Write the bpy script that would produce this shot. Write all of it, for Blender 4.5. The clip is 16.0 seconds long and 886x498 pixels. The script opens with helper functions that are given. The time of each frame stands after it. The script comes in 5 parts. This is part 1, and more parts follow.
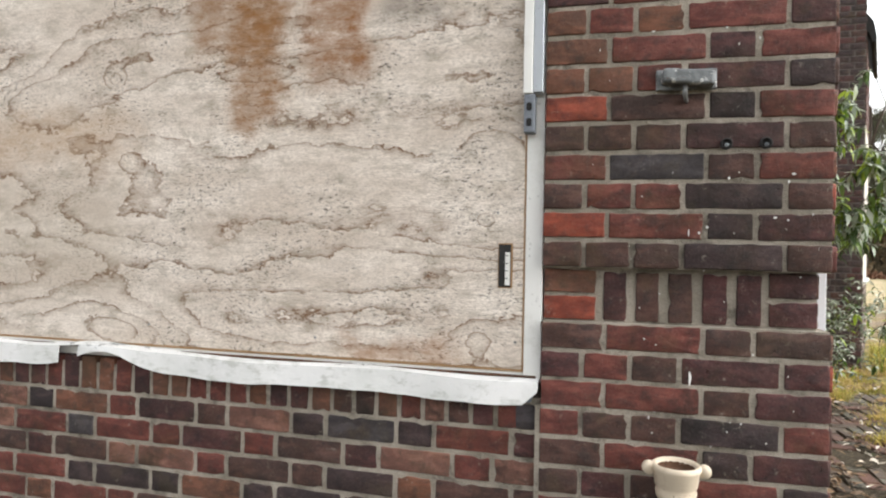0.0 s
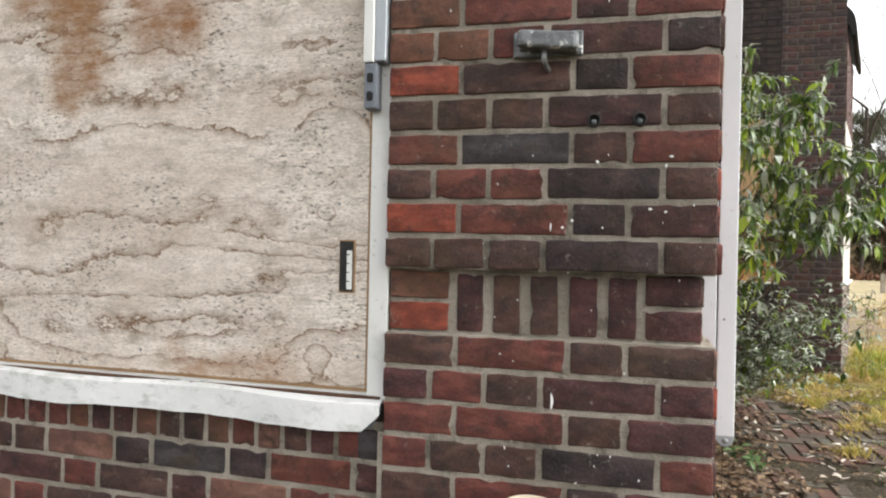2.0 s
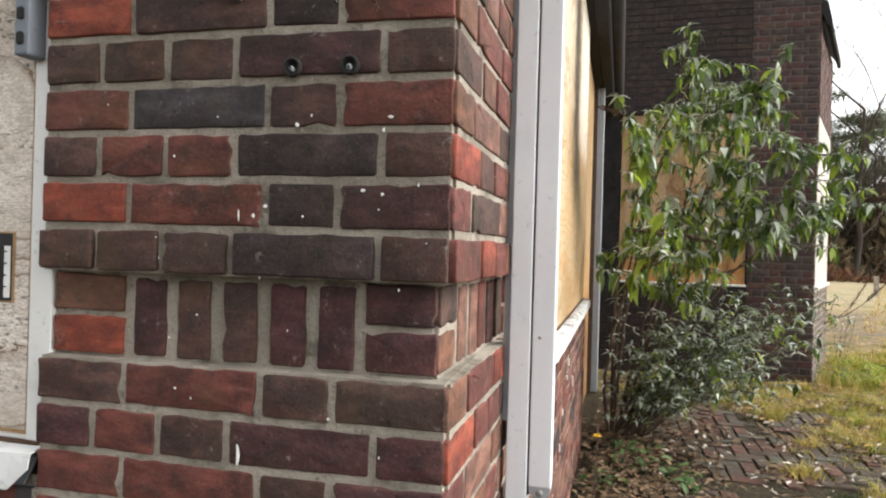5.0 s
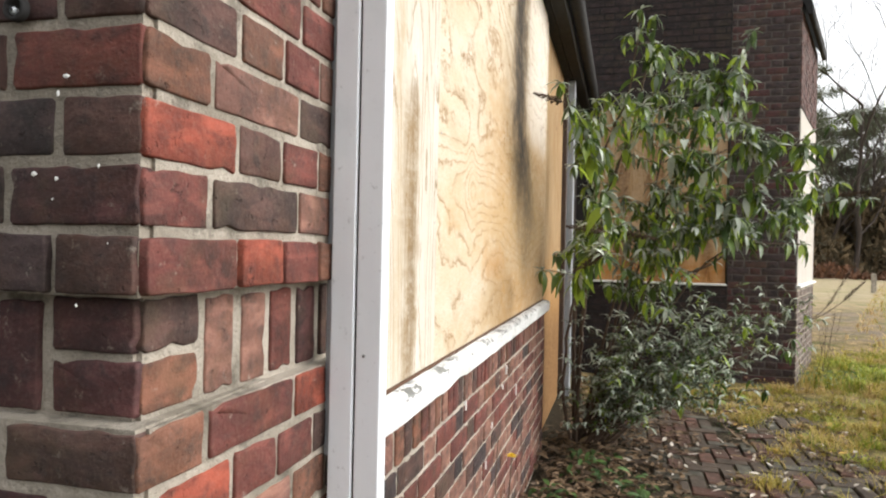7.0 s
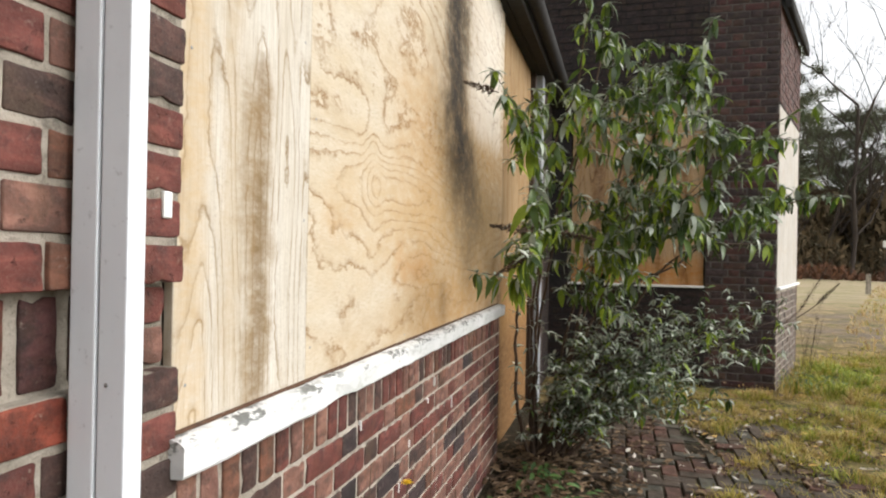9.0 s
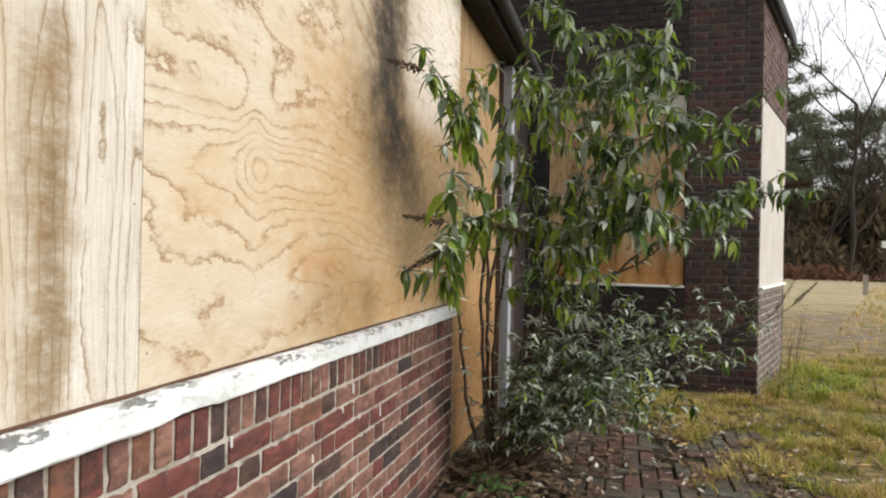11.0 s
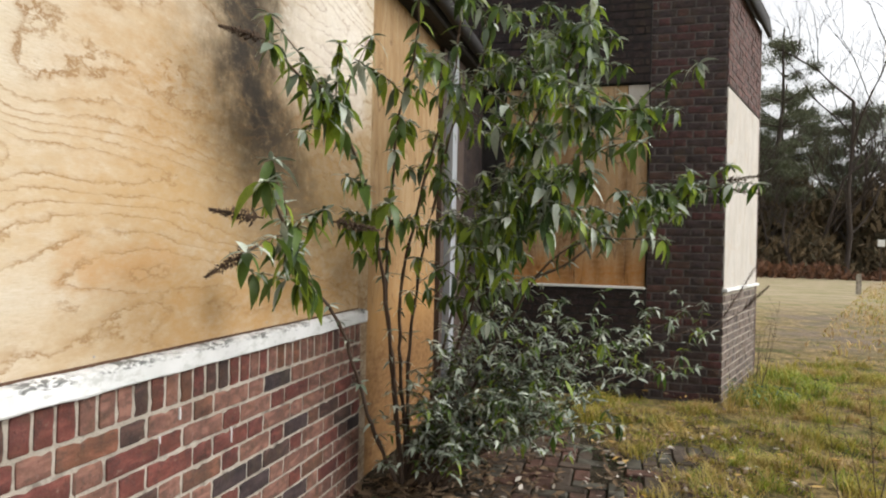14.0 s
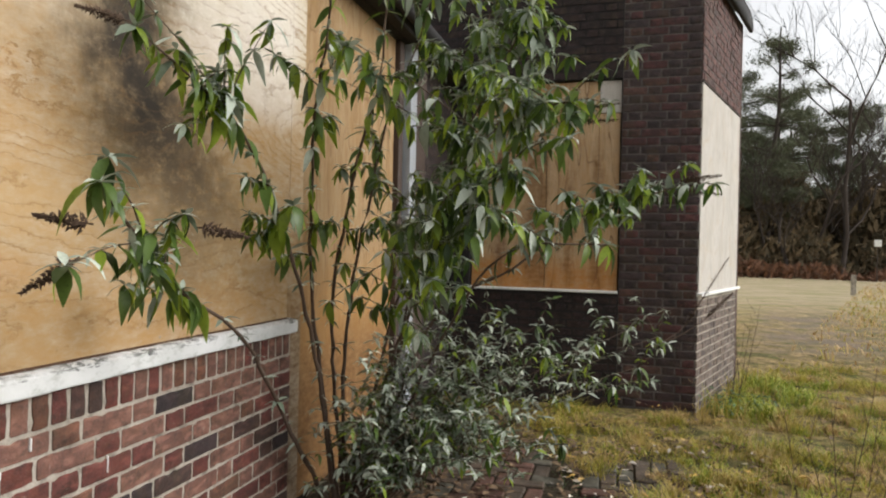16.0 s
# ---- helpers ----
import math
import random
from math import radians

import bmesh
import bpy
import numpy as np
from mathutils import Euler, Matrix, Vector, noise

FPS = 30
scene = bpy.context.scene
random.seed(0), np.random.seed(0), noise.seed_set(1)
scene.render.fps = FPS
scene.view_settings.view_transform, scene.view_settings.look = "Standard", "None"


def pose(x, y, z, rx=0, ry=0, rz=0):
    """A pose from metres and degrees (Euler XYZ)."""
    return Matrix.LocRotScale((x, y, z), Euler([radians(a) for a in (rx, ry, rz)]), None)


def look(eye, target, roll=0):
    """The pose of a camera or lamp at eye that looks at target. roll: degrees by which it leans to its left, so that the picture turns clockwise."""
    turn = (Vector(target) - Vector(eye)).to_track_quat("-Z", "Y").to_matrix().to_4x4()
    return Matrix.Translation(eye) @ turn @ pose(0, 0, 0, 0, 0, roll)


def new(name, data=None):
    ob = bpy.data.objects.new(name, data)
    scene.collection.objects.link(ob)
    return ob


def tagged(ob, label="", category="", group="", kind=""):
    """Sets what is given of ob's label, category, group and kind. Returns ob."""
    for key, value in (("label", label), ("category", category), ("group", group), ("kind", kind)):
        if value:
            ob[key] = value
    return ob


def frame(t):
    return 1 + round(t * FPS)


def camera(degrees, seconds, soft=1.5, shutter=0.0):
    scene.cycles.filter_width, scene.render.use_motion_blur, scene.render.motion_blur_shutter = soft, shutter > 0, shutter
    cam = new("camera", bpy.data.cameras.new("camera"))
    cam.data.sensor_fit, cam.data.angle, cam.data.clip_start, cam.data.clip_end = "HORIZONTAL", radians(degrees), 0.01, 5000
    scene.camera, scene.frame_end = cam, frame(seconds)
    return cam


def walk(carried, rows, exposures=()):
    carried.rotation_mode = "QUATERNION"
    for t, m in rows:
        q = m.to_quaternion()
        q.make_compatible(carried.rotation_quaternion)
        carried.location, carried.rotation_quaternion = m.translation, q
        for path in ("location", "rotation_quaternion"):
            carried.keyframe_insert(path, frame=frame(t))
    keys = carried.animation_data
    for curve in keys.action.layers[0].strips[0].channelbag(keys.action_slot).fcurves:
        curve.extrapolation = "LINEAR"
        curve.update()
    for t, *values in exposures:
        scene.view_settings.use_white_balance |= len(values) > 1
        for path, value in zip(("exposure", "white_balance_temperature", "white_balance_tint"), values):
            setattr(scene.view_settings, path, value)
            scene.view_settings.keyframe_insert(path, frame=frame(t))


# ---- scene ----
cam = camera(69.5, 16.0, soft=2.1)
PATH = [
    (0, (-0.512, -1.779, 1.355), (-1.048, 0.148, 1.356), 1.1),
    (0.5, (-0.435, -1.687, 1.354), (-0.969, 0.240, 1.358), 1.1),
    (1, (-0.359, -1.599, 1.356), (-0.894, 0.328, 1.359), 1.2),
    (1.5, (-0.280, -1.511, 1.355), (-0.816, 0.416, 1.357), 1.2),
    (2, (-0.199, -1.412, 1.356), (-0.733, 0.515, 1.359), 1.2),
    (2.5, (-0.116, -1.322, 1.358), (-0.651, 0.605, 1.360), 1.3),
    (3, (-0.042, -1.236, 1.360), (-0.574, 0.692, 1.361), 1.4),
    (3.5, (0.030, -1.155, 1.363), (-0.503, 0.773, 1.364), 1.5),
    (4, (0.102, -1.073, 1.363), (-0.430, 0.855, 1.363), 1.5),
    (4.5, (0.170, -0.986, 1.364), (-0.362, 0.942, 1.363), 1.5),
    (5, (0.234, -0.901, 1.366), (-0.302, 1.026, 1.366), 1.6),
    (7.5, (0.572, -0.507, 1.377), (0.032, 1.419, 1.376), 1.1),
    (8, (0.637, -0.428, 1.378), (0.098, 1.498, 1.381), 1.0),
    (8.5, (0.699, -0.352, 1.378), (0.16, 1.574, 1.384), 0.9),
    (9, (0.759, -0.279, 1.381), (0.221, 1.647, 1.385), 1.1),
    (11.5, (1.054, 0.129, 1.361), (0.513, 2.054, 1.366), 1.2),
    (12, (1.116, 0.213, 1.368), (0.577, 2.139, 1.367), 1.3),
    (12.5, (1.192, 0.294, 1.37), (0.652, 2.22, 1.368), 1.3),
    (13, (1.266, 0.381, 1.374), (0.723, 2.306, 1.37), 1.3),
    (13.5, (1.328, 0.462, 1.382), (0.786, 2.387, 1.378), 1.4),
    (14, (1.393, 0.544, 1.386), (0.852, 2.469, 1.383), 1.3),
    (14.5, (1.457, 0.621, 1.388), (0.918, 2.547, 1.388), 1.3),
    (15, (1.51, 0.707, 1.406), (0.972, 2.633, 1.401), 1.5),
    (15.5, (1.575, 0.79, 1.42), (1.036, 2.716, 1.413), 1.5),
    (16, (1.646, 0.87, 1.421), (1.106, 2.796, 1.417), 1.3),
]
walk(cam, [(t, look(eye, target, roll)) for t, eye, target, roll in PATH], exposures=[(0, 0.10), (2, 0.04), (3.5, -0.03), (5, -0.17), (7.5, -0.48), (9, -0.68), (12.5, -0.74), (14.5, -0.76), (16, -0.86)])

# ---- light ----
world = bpy.data.worlds.new("overcast")
scene.world = world
world.use_nodes = True
wn, wl = world.node_tree.nodes, world.node_tree.links
sky = wn.new("ShaderNodeTexSky")
sky.sky_type = "NISHITA"
sky.sun_disc = False
SUN_EL, SUN_AZ = 38, 84          # degrees; azimuth from +y towards +x
sky.sun_elevation, sky.sun_rotation = radians(SUN_EL), radians(SUN_AZ)
sky.air_density, sky.dust_density, sky.ozone_density = 1.0, 4.0, 1.0
grey = wn.new("ShaderNodeHueSaturation")
grey.inputs["Saturation"].default_value = 0.10
wl.new(sky.outputs[0], grey.inputs["Color"])
wl.new(grey.outputs[0], wn["Background"].inputs["Color"])
wn["Background"].inputs["Strength"].default_value = 0.45
sun = new("sun", bpy.data.lights.new("sun", "SUN"))
sun.data.energy, sun.data.angle, sun.data.color = 0.20, radians(40), (1.0, 0.98, 0.95)
sun.matrix_world = look((0, 0, 0), (-math.sin(radians(SUN_AZ)) * math.cos(radians(SUN_EL)), -math.cos(radians(SUN_AZ)) * math.cos(radians(SUN_EL)), -math.sin(radians(SUN_EL))))

# ---- materials ----
class Nodes:
    """A small wrapper to write node materials briefly."""

    def __init__(self, name):
        self.m = bpy.data.materials.new(name)
        self.m.use_nodes = True
        self.t = self.m.node_tree
        self.b = self.t.nodes["Principled BSDF"]
        self.tc = self.t.nodes.new("ShaderNodeTexCoord")

    def link(self, a, b):
        self.t.links.new(a, b)

    def put(self, sock, v):
        if hasattr(v, "is_output"):
            self.link(v, sock)
        else:
            sock.default_value = v

    def obj(self, scale=(1, 1, 1), shift=None, rnd=False):
        mp = self.t.nodes.new("ShaderNodeMapping")
        self.link(self.tc.outputs["Object"], mp.inputs[0])
        mp.inputs["Scale"].default_value = scale
        if shift:
            mp.inputs["Location"].default_value = shift
        if rnd:
            oi = self.t.nodes.new("ShaderNodeObjectInfo")
            k = self.t.nodes.new("ShaderNodeVectorMath")
            k.operation = "SCALE"
            k.inputs[0].default_value = (37.0, 53.0, 71.0)
            self.link(oi.outputs["Random"], k.inputs["Scale"])
            self.link(k.outputs[0], mp.inputs["Location"])
        return mp.outputs[0]

    def noise(self, vec, scale, detail=3.0, rough=0.55, dist=0.0):
        n = self.t.nodes.new("ShaderNodeTexNoise")
        self.link(vec, n.inputs["Vector"])
        n.inputs["Scale"].default_value, n.inputs["Detail"].default_value = scale, detail
        n.inputs["Roughness"].default_value, n.inputs["Distortion"].default_value = rough, dist
        return n.outputs["Fac"]

    def math(self, op, a, b=0.0, c=0.0, clamp=False):
        n = self.t.nodes.new("ShaderNodeMath")
        n.operation, n.use_clamp = op, clamp
        for s, v in zip(n.inputs, (a, b, c)):
            self.put(s, v)
        return n.outputs[0]

    def step(self, v, lo, hi):
        n = self.t.nodes.new("ShaderNodeMapRange")
        n.interpolation_type = "SMOOTHSTEP"
        self.put(n.inputs[0], v)
        n.inputs[1].default_value, n.inputs[2].default_value = lo, hi
        return n.outputs[0]

    def mix(self, f, a, b, mode="MIX"):
        n = self.t.nodes.new("ShaderNodeMix")
        n.data_type, n.blend_type = "RGBA", mode
        self.put(n.inputs[0], f)
        for s, v in ((n.inputs[6], a), (n.inputs[7], b)):
            self.put(s, (*v, 1) if isinstance(v, tuple) and len(v) == 3 else v)
        return n.outputs[2]

    def xyz(self):
        n = self.t.nodes.new("ShaderNodeSeparateXYZ")
        self.link(self.tc.outputs["Object"], n.inputs[0])
        return n.outputs

    def run_stain(self, at, vec):
        """The dark wet stain that spreads on the pier below its lamp bracket."""
        q = 0.0
        for k, (mid, half) in enumerate(((-0.25, 0.23), (0.0, 0.13), (1.60, 0.30))):
            u = self.math("DIVIDE", self.math("SUBTRACT", at[k], mid), half)
            q = self.math("ADD", self.math("MULTIPLY", u, u), q)
        m = self.math("POWER", 2.718, self.math("MULTIPLY", q, -1.0))
        return self.math("MULTIPLY", m, self.step(self.noise(vec, 15, 5, 0.68), 0.34, 0.62))

    def rnd(self):
        return self.t.nodes.new("ShaderNodeObjectInfo").outputs["Random"]

    def island(self):
        return self.t.nodes.new("ShaderNodeNewGeometry").outputs["Random Per Island"]

    def done(self, color, rough=0.8, bump=None, strength=0.3, dist=0.004, metal=0.0, spec=None):
        self.put(self.b.inputs["Base Color"], (*color, 1) if isinstance(color, tuple) and len(color) == 3 else color)
        self.put(self.b.inputs["Roughness"], rough)
        self.b.inputs["Metallic"].default_value = metal
        if spec is not None:
            self.b.inputs["Specular IOR Level"].default_value = spec
        if bump is not None:
            n = self.t.nodes.new("ShaderNodeBump")
            n.inputs["Strength"].default_value, n.inputs["Distance"].default_value = strength, dist
            self.link(bump, n.inputs["Height"])
            self.link(n.outputs[0], self.b.inputs["Normal"])
        return self.m


def brick_mat(name, c1, c2, dark, island=False):
    n = Nodes(name)
    v = n.obj(rnd=not island)
    world_at = n.t.nodes.new("ShaderNodeNewGeometry").outputs["Position"]
    big, mid, fine = n.noise(v, 9, 3), n.noise(v, 26, 5, 0.66), n.noise(v, 170, 4, 0.75)
    r = n.island() if island else n.rnd()
    base = n.mix(n.step(n.math("ADD", n.math("MULTIPLY", big, 0.7), n.math("MULTIPLY", r, 0.5)), 0.35, 0.9), c1, c2)
    base = n.mix(n.math("MULTIPLY", n.step(n.noise(v, 13, 5, 0.65), 0.46, 0.7), 0.6), base, tuple(min(0.6, k * 1.7 + 0.014) for k in c1))
    base = n.mix(n.math("MULTIPLY", n.step(n.noise(v, 7, 5, 0.65), 0.48, 0.68), 0.75), base, (c1[0] * 0.72 + 0.024, c1[1] * 0.65 + 0.015, c1[2] * 0.55 + 0.009))
    base = n.mix(n.math("MULTIPLY", n.step(mid, 0.47, 0.66), 0.75), base, dark)
    base = n.mix(n.math("MULTIPLY", n.step(fine, 0.44, 0.72), 0.09), base, (0.42, 0.34, 0.29))
    smear = n.noise(n.obj((1.0, 1.0, 2.6), rnd=not island), 12, 4, 0.55, 0.4)
    base = n.mix(n.math("MULTIPLY", n.step(smear, 0.46, 0.68), 0.36), base, tuple(k * 0.8 for k in dark))
    base = n.mix(n.math("MULTIPLY", n.math("SUBTRACT", 1.0, n.step(smear, 0.32, 0.50)), 0.45), base, tuple(min(0.6, k * 1.9 + 0.01) for k in c1))
    # soot and algae that run on from brick to brick
    soot = n.math("MULTIPLY", n.step(n.noise(world_at, 4.3, 5, 0.62), 0.50, 0.68), n.step(n.noise(world_at, 38, 4, 0.7), 0.30, 0.62))
    base = n.mix(n.math("MULTIPLY", soot, 0.72), base, (0.017, 0.015, 0.012))
    base = n.mix(n.math("MULTIPLY", n.step(n.noise(world_at, 6.5, 5, 0.64), 0.52, 0.66), 0.5), base, n.mix(0.5, base, (0.085, 0.064, 0.032)))
    at = n.t.nodes.new("ShaderNodeSeparateXYZ")
    n.link(world_at, at.inputs[0])
    base = n.mix(n.math("MULTIPLY", n.run_stain(at.outputs, world_at), 0.4), base, (0.016, 0.013, 0.011))
    # lime bloom and mortar smears
    base = n.mix(n.math("MULTIPLY", n.step(n.noise(world_at, 33, 6, 0.74), 0.60, 0.74), 0.5), base, (0.36, 0.32, 0.27))
    pits = n.step(n.noise(v, 75, 4, 0.7), 0.60, 0.72)
    base = n.mix(n.math("MULTIPLY", pits, 0.35), base, (0.014, 0.011, 0.010))
    h = n.math("ADD", n.math("MULTIPLY", mid, 1.7), n.math("SUBTRACT", n.math("MULTIPLY", fine, 0.3), n.math("MULTIPLY", pits, 0.8)))
    return n.done(base, n.math("MULTIPLY_ADD", fine, 0.25, 0.66), h, 0.75, 0.004, spec=0.25)


BRICK = {
    "o": brick_mat("brick_orange", (0.217, 0.049, 0.027), (0.171, 0.041, 0.026), (0.085, 0.025, 0.019)),
    "r": brick_mat("brick_red", (0.125, 0.038, 0.029), (0.096, 0.030, 0.025), (0.048, 0.022, 0.019)),
    "p": brick_mat("brick_purple", (0.068, 0.026, 0.025), (0.051, 0.024, 0.023), (0.024, 0.016, 0.017)),
    "b": brick_mat("brick_brown", (0.071, 0.035, 0.028), (0.052, 0.032, 0.027), (0.028, 0.021, 0.019)),
    "n": brick_mat("brick_ochre", (0.142, 0.059, 0.035), (0.105, 0.052, 0.036), (0.048, 0.033, 0.025)),
    "d": brick_mat("brick_dark", (0.041, 0.026, 0.026), (0.031, 0.023, 0.025), (0.015, 0.014, 0.014)),
    "g": brick_mat("brick_slate", (0.050, 0.044, 0.048), (0.039, 0.034, 0.036), (0.022, 0.019, 0.021)),
    "k": brick_mat("brick_pink", (0.190, 0.094, 0.068), (0.150, 0.072, 0.055), (0.070, 0.042, 0.034)),
}
far_brick = brick_mat("brick_far", (0.11, 0.046, 0.037), (0.062, 0.034, 0.030), (0.021, 0.017, 0.018), island=True)

# soot plus the shade of the wing's nook, both put into the brick colour
sooty_shaded_brick = brick_mat("brick_sooty_shaded", (0.026, 0.015, 0.015), (0.016, 0.012, 0.012), (0.008, 0.007, 0.008), island=True)
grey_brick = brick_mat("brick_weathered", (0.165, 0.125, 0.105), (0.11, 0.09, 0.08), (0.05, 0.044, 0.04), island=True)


def mortar_mat(name, a, b):
    n = Nodes(name)
    v = n.obj()
    big, fine = n.noise(v, 5, 4), n.noise(v, 160, 4, 0.7)
    c = n.mix(n.step(big, 0.35, 0.7), a, b)
    c = n.mix(n.math("MULTIPLY", n.step(fine, 0.5, 0.75), 0.6), c, tuple(k * 0.62 for k in b))
    c = n.mix(n.math("MULTIPLY", n.step(n.noise(v, 11, 6, 0.72), 0.5, 0.66), 0.65), c, tuple(k * 0.36 for k in b))
    world_at = n.t.nodes.new("ShaderNodeNewGeometry").outputs["Position"]
    at = n.t.nodes.new("ShaderNodeSeparateXYZ")
    n.link(world_at, at.inputs[0])
    c = n.mix(n.math("MULTIPLY", n.run_stain(at.outputs, world_at), 0.4), c, (0.05, 0.045, 0.034))
    return n.done(c, 0.93, n.math("ADD", fine, n.math("MULTIPLY", n.noise(v, 45, 3), 1.4)), 0.9, 0.005, spec=0.2)


mortar = mortar_mat("mortar", (0.41, 0.365, 0.305), (0.22, 0.195, 0.155))
mortar_side = mortar_mat("mortar_side", (0.46, 0.41, 0.345), (0.31, 0.275, 0.225))
# mortar for the same nook, its shade painted in as well as soot
mortar_sooty_shaded = mortar_mat("mortar_sooty_shaded", (0.035, 0.031, 0.03), (0.022, 0.02, 0.02))
mortar_dark = mortar_mat("mortar_dark", (0.13, 0.115, 0.105), (0.075, 0.066, 0.06))


def box_mask(n, v, lo, hi, soft, wob, wscale=7.0):
    """One inside lo..hi of the coordinate v, with a ragged soft edge."""
    w = n.math("MULTIPLY_ADD", n.noise(n.obj(), wscale, 5, 0.65), wob * 2, -wob)
    x = n.math("ADD", v, w)
    return n.math("MULTIPLY", n.step(x, lo - soft, lo + soft), n.math("SUBTRACT", 1.0, n.step(x, hi - soft, hi + soft)))


def plywood(name, light, mid, line, stretch, count, fig_scale, mould=0.0, stains=(), seed=0.0, jag=0.02, ink=0.55, fib=0.55, eyes=(), thin=0.06, halo=0.3, smear=False):
    """Rotary-cut veneer: contour figure with knots, fibres along the sheet, stains with their own outlines. stains: (axis ranges, colour, amount); eyes: (axis, place, height, half length, half height, rise)."""
    n = Nodes(name)
    x, y, z = n.xyz()
    v = n.obj(stretch, shift=(seed, seed * 0.7, seed * 1.3))
    wob = n.math("ADD", n.noise(n.obj((1.6, 1.6, 3.0)), 7.0, 5, 0.62), n.math("MULTIPLY", n.noise(n.obj((1.0, 1.0, 1.6)), 38.0, 4, 0.65), 0.4))
    fig = n.math("ADD", n.noise(v, fig_scale, 1.6, 0.45, 0.25), n.math("MULTIPLY", wob, jag))
    for ax, at, height, ra, rz, rise in eyes:
        du = n.math("DIVIDE", n.math("SUBTRACT", (x, y, z)[ax], at), ra)
        dz = n.math("DIVIDE", n.math("SUBTRACT", z, height), rz)
        q = n.math("ADD", n.math("MULTIPLY", du, du), n.math("MULTIPLY", dz, dz))
        fig = n.math("ADD", fig, n.math("MULTIPLY", n.math("POWER", 2.718, n.math("MULTIPLY", q, -1.0)), rise))
    f = n.math("FRACT", n.math("MULTIPLY", fig, count))
    edge = n.math("SUBTRACT", 1.0, n.step(f, 0.0, 0.34))
    lines = n.math("SUBTRACT", 1.0, n.step(n.math("PINGPONG", f, 0.5), 0.0, thin))
    fibre = n.noise(n.obj((stretch[0] * 5, stretch[1] * 5, stretch[2] * 30) if stretch[2] > 1 else (stretch[0] * 9, stretch[1] * 9, 0.9)), 9, 5, 0.72)
    blot = n.noise(n.obj(stretch), 3.0, 6, 0.66)
    c = n.mix(n.step(blot, 0.3, 0.72), light, mid)
    c = n.mix(n.math("MULTIPLY", n.step(n.noise(n.obj(tuple(k * 1.7 for k in stretch), shift=(4.0, 2.0, 1.0)), 5.0, 5, 0.6), 0.5, 0.72), 0.45), c, tuple(k * 0.84 for k in mid))
    c = n.mix(n.math("MULTIPLY", n.step(fibre, 0.42, 0.72), fib), c, tuple(k * 0.8 for k in mid))
    broken = n.step(n.noise(n.obj((1.4, 1.4, 2.4)), 4.5, 5, 0.65), 0.28, 0.62)
    mark = n.math("MULTIPLY", n.math("ADD", n.math("MULTIPLY", edge, ink * halo), n.math("MULTIPLY", lines, ink), clamp=True), broken)
    c = n.mix(mark, c, line)
    if mould:
        dash = n.step(n.noise(n.obj((1.0, 1.0, 5.5)), 75, 4, 0.7), 0.55, 0.68)
        c = n.mix(n.math("MULTIPLY", dash, 0.55 * mould), c, (0.30, 0.23, 0.16))
        spots = n.step(n.noise(n.obj((1.0, 1.0, 2.4)), 60, 5, 0.78), 0.53, 0.65)
        grime = n.noise(n.obj((1.0, 1.0, 3.0)), 120, 4, 0.75)
        c = n.mix(n.math("MULTIPLY", n.step(grime, 0.46, 0.62), 0.5 * mould), c, tuple(k * 0.62 for k in mid))
        c = n.mix(n.math("MULTIPLY", n.step(n.noise(n.obj((1.0, 1.0, 1.8)), 11, 6, 0.72), 0.46, 0.7), 0.5 * mould), c, (0.33, 0.285, 0.22))
        c = n.mix(n.math("MULTIPLY", n.math("MULTIPLY", spots, n.step(n.noise(n.obj(), 4, 3), 0.38, 0.62)), mould), c, (0.10, 0.085, 0.07))
    for (ax, lo, hi, soft, wobble), (zlo, zhi, zsoft), colour, amount in stains:
        m = n.math("MULTIPLY", box_mask(n, (x, y, z)[ax], lo, hi, soft, wobble), box_mask(n, z, zlo, zhi, zsoft, 0.12, 5.0))
        m = n.math("MULTIPLY", m, n.math("MULTIPLY_ADD", n.noise(n.obj((1.6, 1.6, 3.4)), 10, 6, 0.74), 1.9, -0.28, clamp=True))
        c = n.mix(n.math("MULTIPLY", m, amount), c, colour)
    if smear:
        # black mould that runs down from under the eaves and drifts aside as it fades
        low = n.math("DIVIDE", n.math("SUBTRACT", 2.05, z), 0.5, clamp=True)
        fade = n.math("DIVIDE", n.math("SUBTRACT", z, 1.0), 0.9, clamp=True)
        for wide, dark, amount in ((1.55, (0.22, 0.145, 0.065), 0.75), (1.0, (0.075, 0.055, 0.032), 0.95), (0.62, (0.028, 0.022, 0.016), 1.0)):
            off = n.math("SUBTRACT", n.math("ADD", y, n.math("MULTIPLY_ADD", n.noise(n.obj((1, 1, 0.8)), 6.0, 6, 0.66), 0.5, -0.25)), n.math("MULTIPLY_ADD", low, 0.36, 2.71))
            u = n.math("DIVIDE", off, n.math("MULTIPLY", n.math("MULTIPLY_ADD", low, 0.16, 0.23), wide))
            m = n.math("POWER", 2.718, n.math("MULTIPLY", n.math("MULTIPLY", u, u), -1.0))
            m = n.math("MULTIPLY", m, n.math("MULTIPLY_ADD", n.noise(n.obj((1.0, 1.3, 2.0)), 13, 6, 0.72), 2.3, -0.2, clamp=True))
            m = n.math("MULTIPLY", n.math("MULTIPLY", m, amount), n.math("POWER", fade, 1.4 / wide))
            c = n.mix(m, c, dark)
    if stains:
        c = n.mix(n.math("MULTIPLY", n.math("MULTIPLY", n.math("ADD", lines, n.math("MULTIPLY", edge, 0.3), clamp=True), broken), ink * 0.4), c, tuple(k * 0.7 for k in line))
    return n.done(c, 0.82, n.math("ADD", fibre, n.math("MULTIPLY", lines, -1.2)), 0.35, 0.002, spec=0.25)


